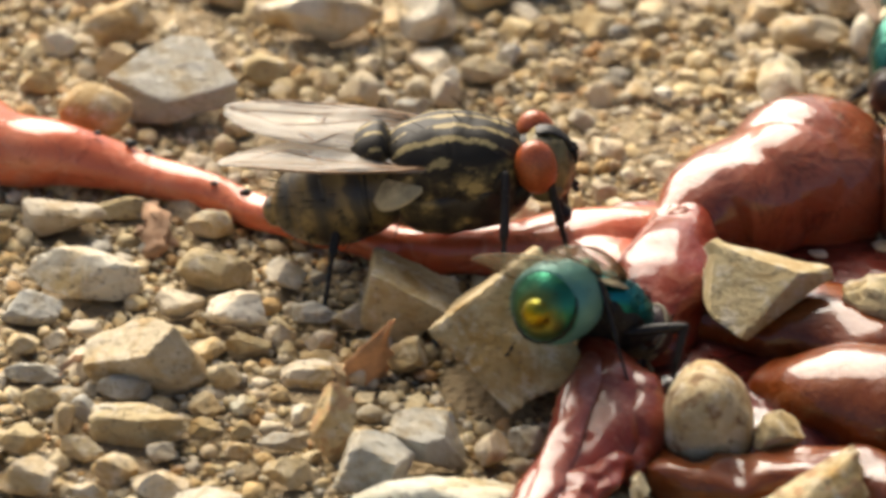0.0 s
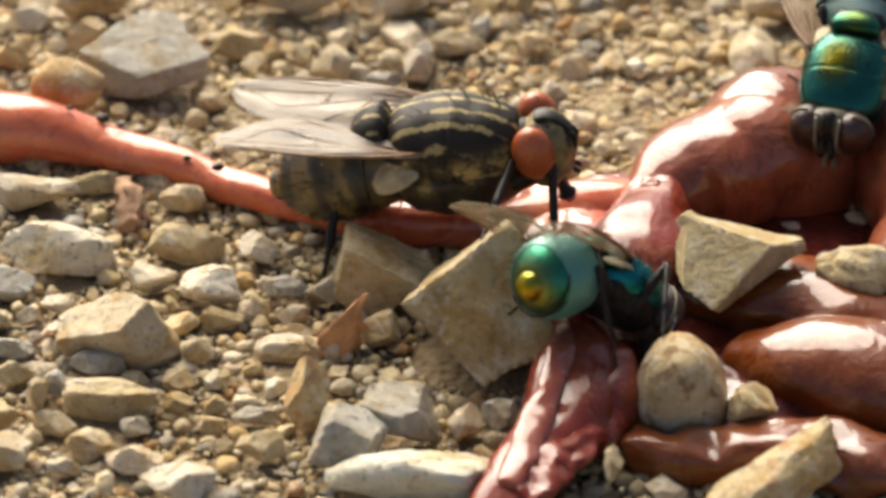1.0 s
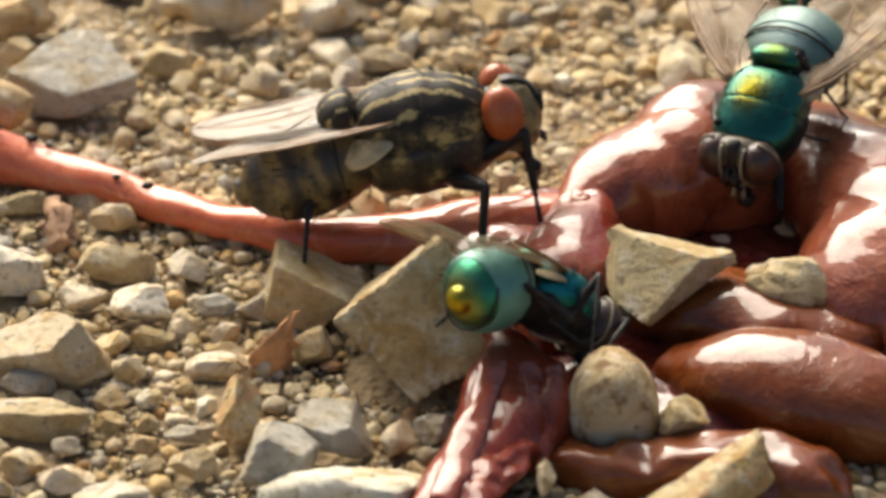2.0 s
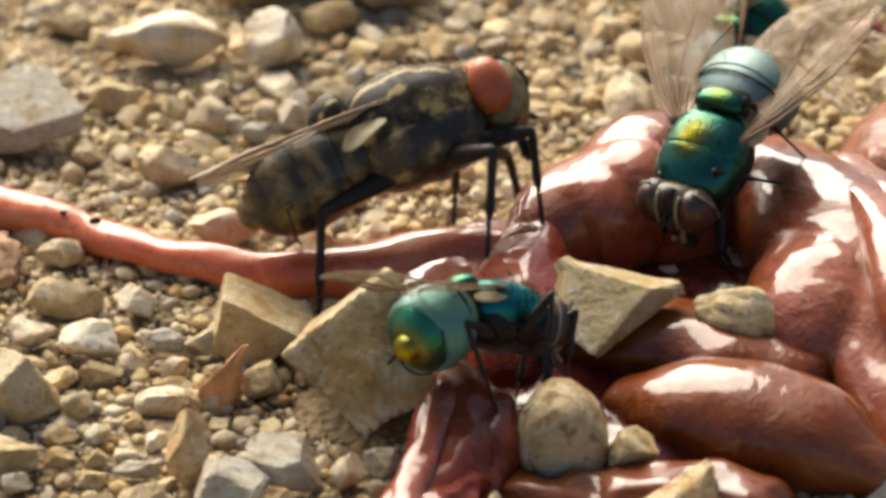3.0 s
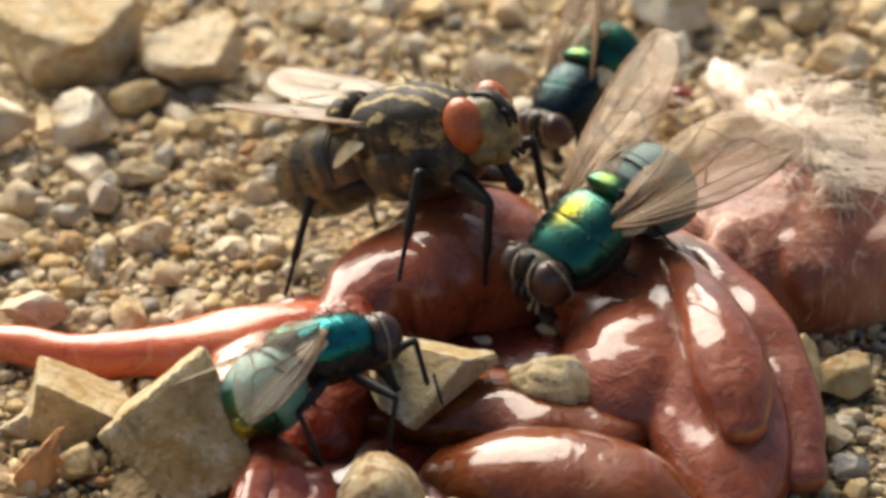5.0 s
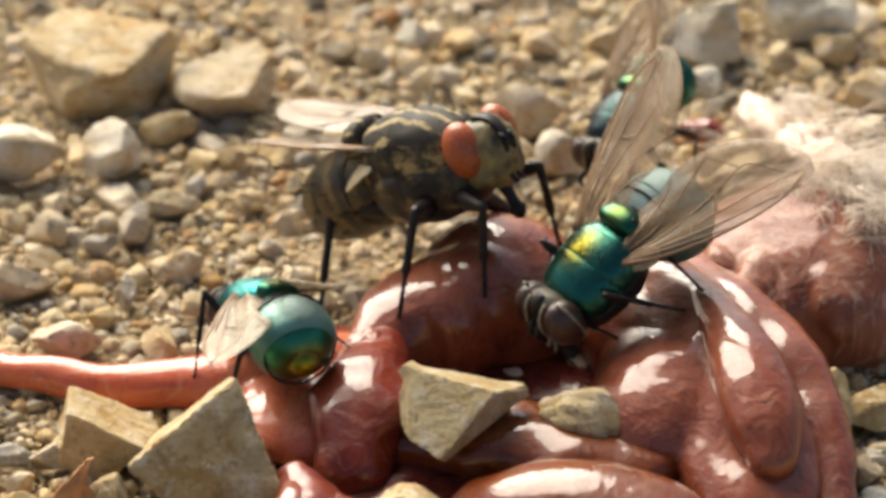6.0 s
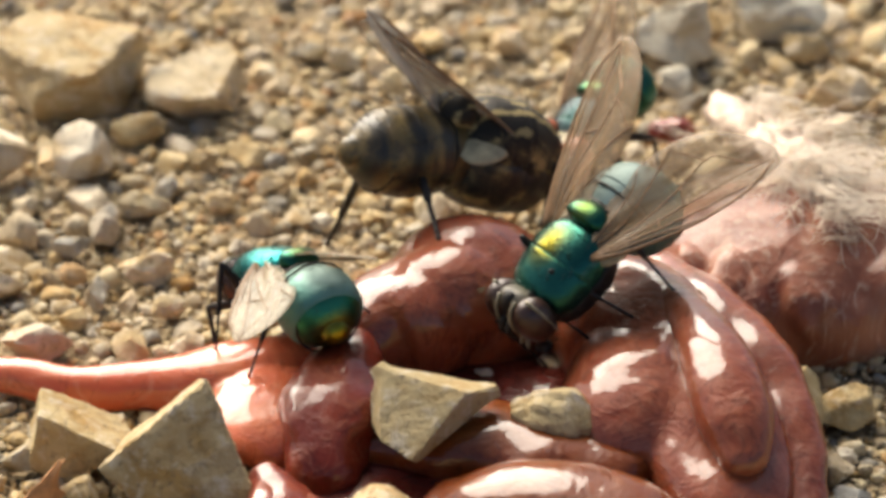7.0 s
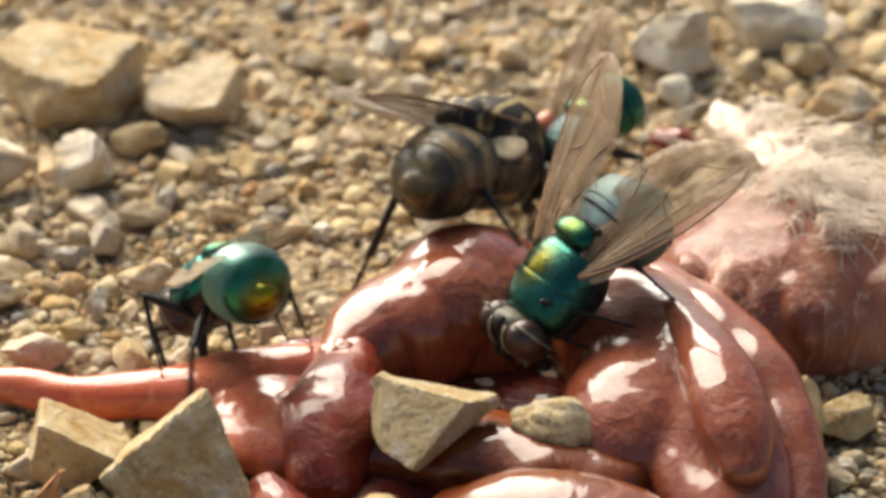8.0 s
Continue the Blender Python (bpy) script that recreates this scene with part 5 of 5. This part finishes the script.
FLESH_FLY = fly("flesh_fly", "large grey and black striped fly with red eyes on the gut", False, 1)
FRONT_FLY = fly("greenbottle_fly", "teal-green fly feeding with its gold-tipped abdomen raised", True, 2, 0.90, 20.0, M_WING_WHITE)
TOP_FLY = fly("greenbottle_fly", "bright green fly with spread brown wings feeding head down", True, 3, bend=16.0)
BACK_FLY = fly("greenbottle_fly", "green fly beside the fur half hidden by wings", True, 4, 0.78, bend=12.0)


# ---------------------------------------------------------------- what moves
def supports():
    """Everything on which feet may stand, as one tree for finding surfaces."""
    from_v, from_f = [], []
    for ob in [GROUND] + FLESH + [s[3] for s in STONES]:
        m = ob.matrix_world if ob.parent is None else ob.matrix_basis
        base = len(from_v)
        from_v.extend(m @ v.co for v in ob.data.vertices)
        from_f.extend([base + i for i in p.vertices] for p in ob.data.polygons)
    return BVHTree.FromPolygons(from_v, from_f)


def frame_of(x_axis, z_hint):
    x = x_axis.normalized()
    y = z_hint.cross(x)
    y = y.normalized() if y.length > 1e-6 else Vector((0, 1, 0))
    z = x.cross(y)
    return Matrix((x, y, z)).transposed().to_4x4()


def carry(fly_parts, rows, stance, wings, tree, reach):
    """Key a fly's body, set its feet on what lies below, and swing its wings."""
    f, parts = fly_parts
    walk(f, rows)
    feet = [None] * 6
    leg_rows = [[] for k in range(6)]
    shin_rows = [[] for k in range(6)]
    for t, m in rows:
        m = m @ Matrix.Scale(f.scale[0], 4)
        inv = m.inverted()
        for k, (ob, at, fe, ti, side) in enumerate(parts["legs"]):
            sx, sy = stance[k % 3]
            home = m @ Vector((sx * MM, sy * side * MM, -2.6 * MM))
            hit = tree.ray_cast(Vector((home.x, home.y, (m @ Vector((0, 0, 0))).z + 0.0015)), Vector((0, 0, -1)))[0]
            want = hit if hit is not None else home
            if feet[k] is None or (feet[k] - want).length > reach * MM:
                feet[k] = want
            foot = inv @ feet[k]
            hip = Vector(at) * MM
            way = foot - hip
            dist = min(max(way.length, (ti - fe) * MM * 1.08), (fe + ti) * MM * 0.985)
            u = way.normalized()
            out = Vector((0.55 * sx, side * 0.6, 0.75 if k % 3 < 2 else 0.35))
            bend = (out - u * out.dot(u)).normalized()
            c = (fe * fe * MM * MM + dist * dist - ti * ti * MM * MM) / (2 * fe * MM * dist)
            c = max(-1, min(1, c))
            knee = hip + (u * c + bend * math.sqrt(1 - c * c)) * fe * MM
            end = hip + u * dist
            a = Matrix.Translation(hip) @ frame_of(knee - hip, bend)
            b = frame_of(end - knee, bend)
            local = (a.to_3x3().inverted() @ b.to_3x3()).to_4x4()
            leg_rows[k].append((t, a))
            shin_rows[k].append((t, Matrix.Translation((fe * MM, 0, 0)) @ local))
    for k, (ob, at, fe, ti, side) in enumerate(parts["legs"]):
        walk(ob, leg_rows[k])
        shin, foot = [c for c in ob.children if c.name.startswith("tibia")][0], [c for c in ob.children if c.name.startswith("tarsus")][0]
        walk(shin, shin_rows[k])
        walk(foot, [(t, m @ Matrix.Translation((ti * 0.6 * MM, 0, 0))) for t, m in shin_rows[k]])
    for ob, hinge, side in parts["wings"]:
        pick = 1 if side > 0 else 4
        walk(ob, [(w[0], spot(*hinge) @ pose(0, 0, 0, w[pick + 2] * side, w[pick + 1], -side * w[pick])) for w in wings])


def motions():
    tree = supports()
    carry(FLESH_FLY, [(0, spot(-5.86, -3.53, 4.60, 2.9, -9.2, 1.0)),
        (0.2, spot(-5.25, -4.65, 4.72, 4.8, -12.0, -5.5)),
        (0.5, spot(-4.69, -4.48, 4.70, 7.7, -10.7, -9.1)),
        (1, spot(-4.79, -4.09, 4.65, 9.5, -11.5, -6.5)),
        (1.2, spot(-4.36, -4.44, 5.10, 2.1, -11.4, 4.9)),
        (1.5, spot(-3.86, -4.11, 5.71, -9.1, -11.8, 9.1)),
        (1.7, spot(-3.68, -3.24, 5.64, -5.8, -12.2, 8.0)),
        (2.8, spot(-2.56, -2.05, 5.06, -19.1, -14.7, 3.5)),
        (3, spot(-1.91, -0.76, 5.91, -33.5, -15.0, 17.2)),
        (3.5, spot(0.53, 0.32, 6.39, -32.9, -19.2, 20.9)),
        (4, spot(1.58, 0.67, 6.63, -26.9, -32.1, -25.6)),
        (4.2, spot(3.38, 0.71, 6.85, -28.8, -32.7, -32.0)),
        (5.3, spot(5.47, 2.62, 6.79, -1.3, -24.5, -32.5)),
        (5.5, spot(5.44, 2.70, 6.83, -2.5, -21.5, -32.3)),
        (6, spot(4.65, 2.76, 6.85, -1.6, -29.3, -41.9)),
        (6.2, spot(4.19, 2.53, 6.86, -5.4, -30.6, -41.9)),
        (6.5, spot(3.53, 3.06, 6.74, -11.0, -35.1, -50.9)),
        (6.6, spot(5.08, 4.92, 6.62, -16.4, -36.3, -30.5)),
        (6.7, spot(6.25, 7.99, 5.29, -21.8, -1.4, 35.0)),
        (6.85, spot(7.95, 7.36, 4.64, -12.9, 19.8, 37.5)),
        (7, spot(8.71, 7.31, 4.59, -4.0, 24.0, 29.0)),
        (7.5, spot(8.92, 7.68, 4.59, -4.0, 23.0, 32.0)),
        (7.7, spot(8.66, 8.68, 4.59, -6.4, 22.2, 36.8)),
        (8, spot(8.50, 8.37, 4.55, -10.0, 22.0, 60.0))], ((3.9, 2.2), (1.4, 4.5), (-5.2, 3.6)),
        [(0, 1, 16, 0, 5, 15, 12), (0.5, 2, 13, 0, 11, 21, 12), (1, 7, 10, 0, 9, 20, 12), (1.5, 1, 7, 0, 3, 8, 12), (2.8, -5, 4, 0, 10, 5, 12), (3, 6, 2, 0, -1, 1, 16), (3.5, 7, 7, 0, -2, 5, 21), (4, 14, 19, 0, -13, 5, 12), (5.3, 13, 15, 0, 14, 21, 12), (5.5, 7, 13, 0, 28, 21, 12), (6, 1, 18, 0, -3, 13, 12), (6.5, 11, 23, 0, -12, 9, 12), (6.7, -33, 26, 0, -29, 10, 12), (7, -6, 29, 35, -23, 25, 26), (7.5, -9, 29, 40, -13, 25, 26), (8, 12, 15, 20, -30, 13, 20)], tree, 1.2)
    carry(FRONT_FLY, [(0, spot(-0.14, -10.81, 3.24, -43.0, 44.7, 34.3)),
        (0.2, spot(-0.67, -11.31, 3.20, -44.2, 47.8, 31.4)),
        (0.4, spot(-2.12, -12.16, 2.76, -45.4, 67.9, 40.4)),
        (0.5, spot(-2.97, -13.47, 2.51, -46.1, 77.0, 42.0)),
        (0.6, spot(-1.99, -12.94, 3.00, -45.5, 61.1, 39.6)),
        (0.8, spot(0.29, -12.18, 3.20, -44.3, 48.3, 24.8)),
        (1, spot(1.14, -11.25, 3.31, -43.2, 43.4, 24.0)),
        (1.5, spot(1.27, -11.75, 3.38, -44.4, 44.7, 19.4)),
        (1.7, spot(1.31, -11.60, 3.42, -44.0, 44.4, 19.4)),
        (2.8, spot(1.28, -11.46, 4.27, -42.2, 27.8, 26.1)),
        (3, spot(1.22, -11.55, 4.35, -42.2, 26.7, 27.8)),
        (3.5, spot(1.76, -10.79, 4.57, -32.6, 13.2, 25.2)),
        (4, spot(1.66, -9.88, 4.84, -32.6, 5.5, 27.9)),
        (4.2, spot(1.56, -9.88, 4.80, -33.9, 6.5, 26.7)),
        (5.3, spot(1.79, -9.15, 4.89, -32.7, 5.0, 38.2)),
        (5.4, spot(0.63, -6.46, 4.58, 17.2, 15.3, 74.4)),
        (5.5, spot(-0.61, -4.17, 4.32, 15.2, 19.6, 110.6)),
        (6, spot(-1.75, -2.19, 3.37, 11.2, 25.5, 115.8)),
        (6.5, spot(-1.08, -1.21, 3.38, 10.2, 28.4, 123.6)),
        (6.7, spot(-0.55, -0.91, 3.54, 12.3, 24.9, 124.9)),
        (7, spot(-0.05, -0.63, 3.80, 13.0, 23.0, 123.8)),
        (7.3, spot(-0.98, -0.76, 3.97, 10.4, 23.4, 139.5)),
        (7.5, spot(-1.66, -0.99, 4.13, 14.0, 21.4, 151.1)),
        (7.8, spot(-2.46, -0.76, 4.45, 8.6, 27.5, 147.2)),
        (8, spot(-2.50, -0.88, 3.98, 11.0, 47.3, 124.0))], ((2.0, 1.6), (0.2, 2.9), (-2.4, 2.9)),
        [(0, 5, -6, -0, 20, -10, 0), (0.5, 37, -15, 0, -7, 21, -1), (1, 24, 7, -0, 20, -10, 0), (1.5, 34, 10, -0, 20, -10, 0), (2.8, 19, 4, -0, 20, -10, 0), (3, 17, 7, -0, 20, -10, 0), (3.5, 29, -1, -0, 13, -16, -68), (4, 12, 0, -0, 26, -21, -68), (5.3, 27, -4, -0, 21, -26, -68), (5.5, 36, -24, -10, -2, 9, -11), (6, 37, -21, -10, -5, 7, -11), (6.5, 42, -18, -10, -1, 3, -10), (6.7, 43, -15, -10, 5, 4, -10), (7, 43, -23, -10, -2, 5, -11), (7.5, 34, -4, -10, -0, 3, -10), (8, 33, -18, -10, 8, -5, -10)], tree, 0.8)
    carry(TOP_FLY, [(0, spot(11.18, 3.40, 5.82, -1.1, 21.7, -96.1)),
        (0.2, spot(10.61, -0.35, 5.39, -1.1, 30.7, -96.1)),
        (0.5, spot(9.67, -0.14, 5.07, -1.1, 37.7, -97.1)),
        (1, spot(9.56, 0.44, 5.08, 0.0, 33.5, -106.1)),
        (1.5, spot(8.81, -1.19, 5.00, 1.8, 33.2, -112.6)),
        (1.7, spot(9.04, -1.16, 5.22, 2.0, 29.7, -112.5)),
        (2.8, spot(8.90, -1.94, 5.16, 3.2, 37.9, -121.2)),
        (3, spot(8.86, -2.09, 5.13, 3.5, 35.9, -120.7)),
        (3.5, spot(8.96, -2.02, 5.17, 3.0, 37.8, -121.1)),
        (4, spot(8.94, -2.54, 5.18, 3.3, 35.4, -120.8)),
        (4.2, spot(8.96, -2.64, 5.18, 2.7, 34.7, -121.4)),
        (5.3, spot(11.65, -3.24, 5.41, -0.5, 26.6, -145.4)),
        (5.5, spot(11.58, -2.98, 5.47, -2.5, 27.8, -144.9)),
        (6, spot(10.56, -3.48, 5.43, -0.9, 37.1, -146.4)),
        (6.5, spot(10.51, -3.57, 5.44, -0.4, 35.5, -144.0)),
        (6.7, spot(10.43, -3.26, 5.39, -0.3, 39.2, -145.6)),
        (7, spot(10.56, -3.01, 5.33, 0.1, 39.1, -146.6)),
        (7.5, spot(10.13, -3.20, 5.03, 0.8, 43.2, -146.2)),
        (8, spot(10.25, -2.96, 4.94, 0.7, 46.1, -148.7))], ((1.7, 1.2), (0.2, 2.3), (-2.0, 2.4)),
        [(0, 38, -9, 0, 18, -15, 14), (0.5, 36, -16, 0, 18, -20, 14), (1, 25, -14, 0, 28, -14, 14), (1.5, 19, -16, 0, 35, -13, 14), (2.8, 19, -11, 0, 37, -6, 14), (3, 19, -9, 0, 36, -6, 14), (3.5, 22, -2, 0, 35, -6, 14), (4, 29, 13, 0, 23, 15, 13), (5.3, 47, 12, -16, 15, 6, -18), (5.5, 47, 12, -16, 15, 6, -18), (6, 31, -1, -10, 18, 8, -10), (6.5, 29, -3, -10, 18, 9, -11), (7, 28, -5, -11, 18, 10, -13), (7.5, 25, -7, -10, 20, 7, -12), (8, 23, -9, -10, 22, 5, -12)], tree, 0.8)
    carry(BACK_FLY, [(0, spot(11.76, 6.34, 3.85, 9.5, 30.0, -125.6)),
        (2.8, spot(9.62, 6.90, 3.85, 9.5, 30.0, -125.6)),
        (3.5, spot(10.56, 7.78, 3.85, 9.5, 30.0, -125.6)),
        (4, spot(11.62, 8.79, 3.85, 9.5, 30.0, -125.6)),
        (4.2, spot(12.06, 9.75, 3.85, 9.5, 30.0, -125.6)),
        (5.3, spot(11.44, 10.08, 3.85, 9.5, 30.0, -125.6)),
        (5.5, spot(11.31, 10.05, 3.85, 9.5, 30.0, -125.6)),
        (6, spot(12.64, 10.38, 3.85, 9.5, 30.0, -125.6)),
        (6.5, spot(12.49, 9.74, 3.85, 9.5, 30.0, -125.6)),
        (7, spot(12.19, 9.89, 3.85, 9.5, 30.0, -125.6)),
        (7.5, spot(11.74, 9.60, 3.85, 9.5, 30.0, -125.6)),
        (8, spot(11.67, 9.26, 3.85, 9.5, 30.0, -125.6))], ((1.7, 1.2), (0.2, 2.3), (-2.0, 2.4)),
        [(0, -20, 15, 50, 4, 10, 0), (8, -20, 15, 50, 4, 10, 0)], tree, 0.8)


motions()
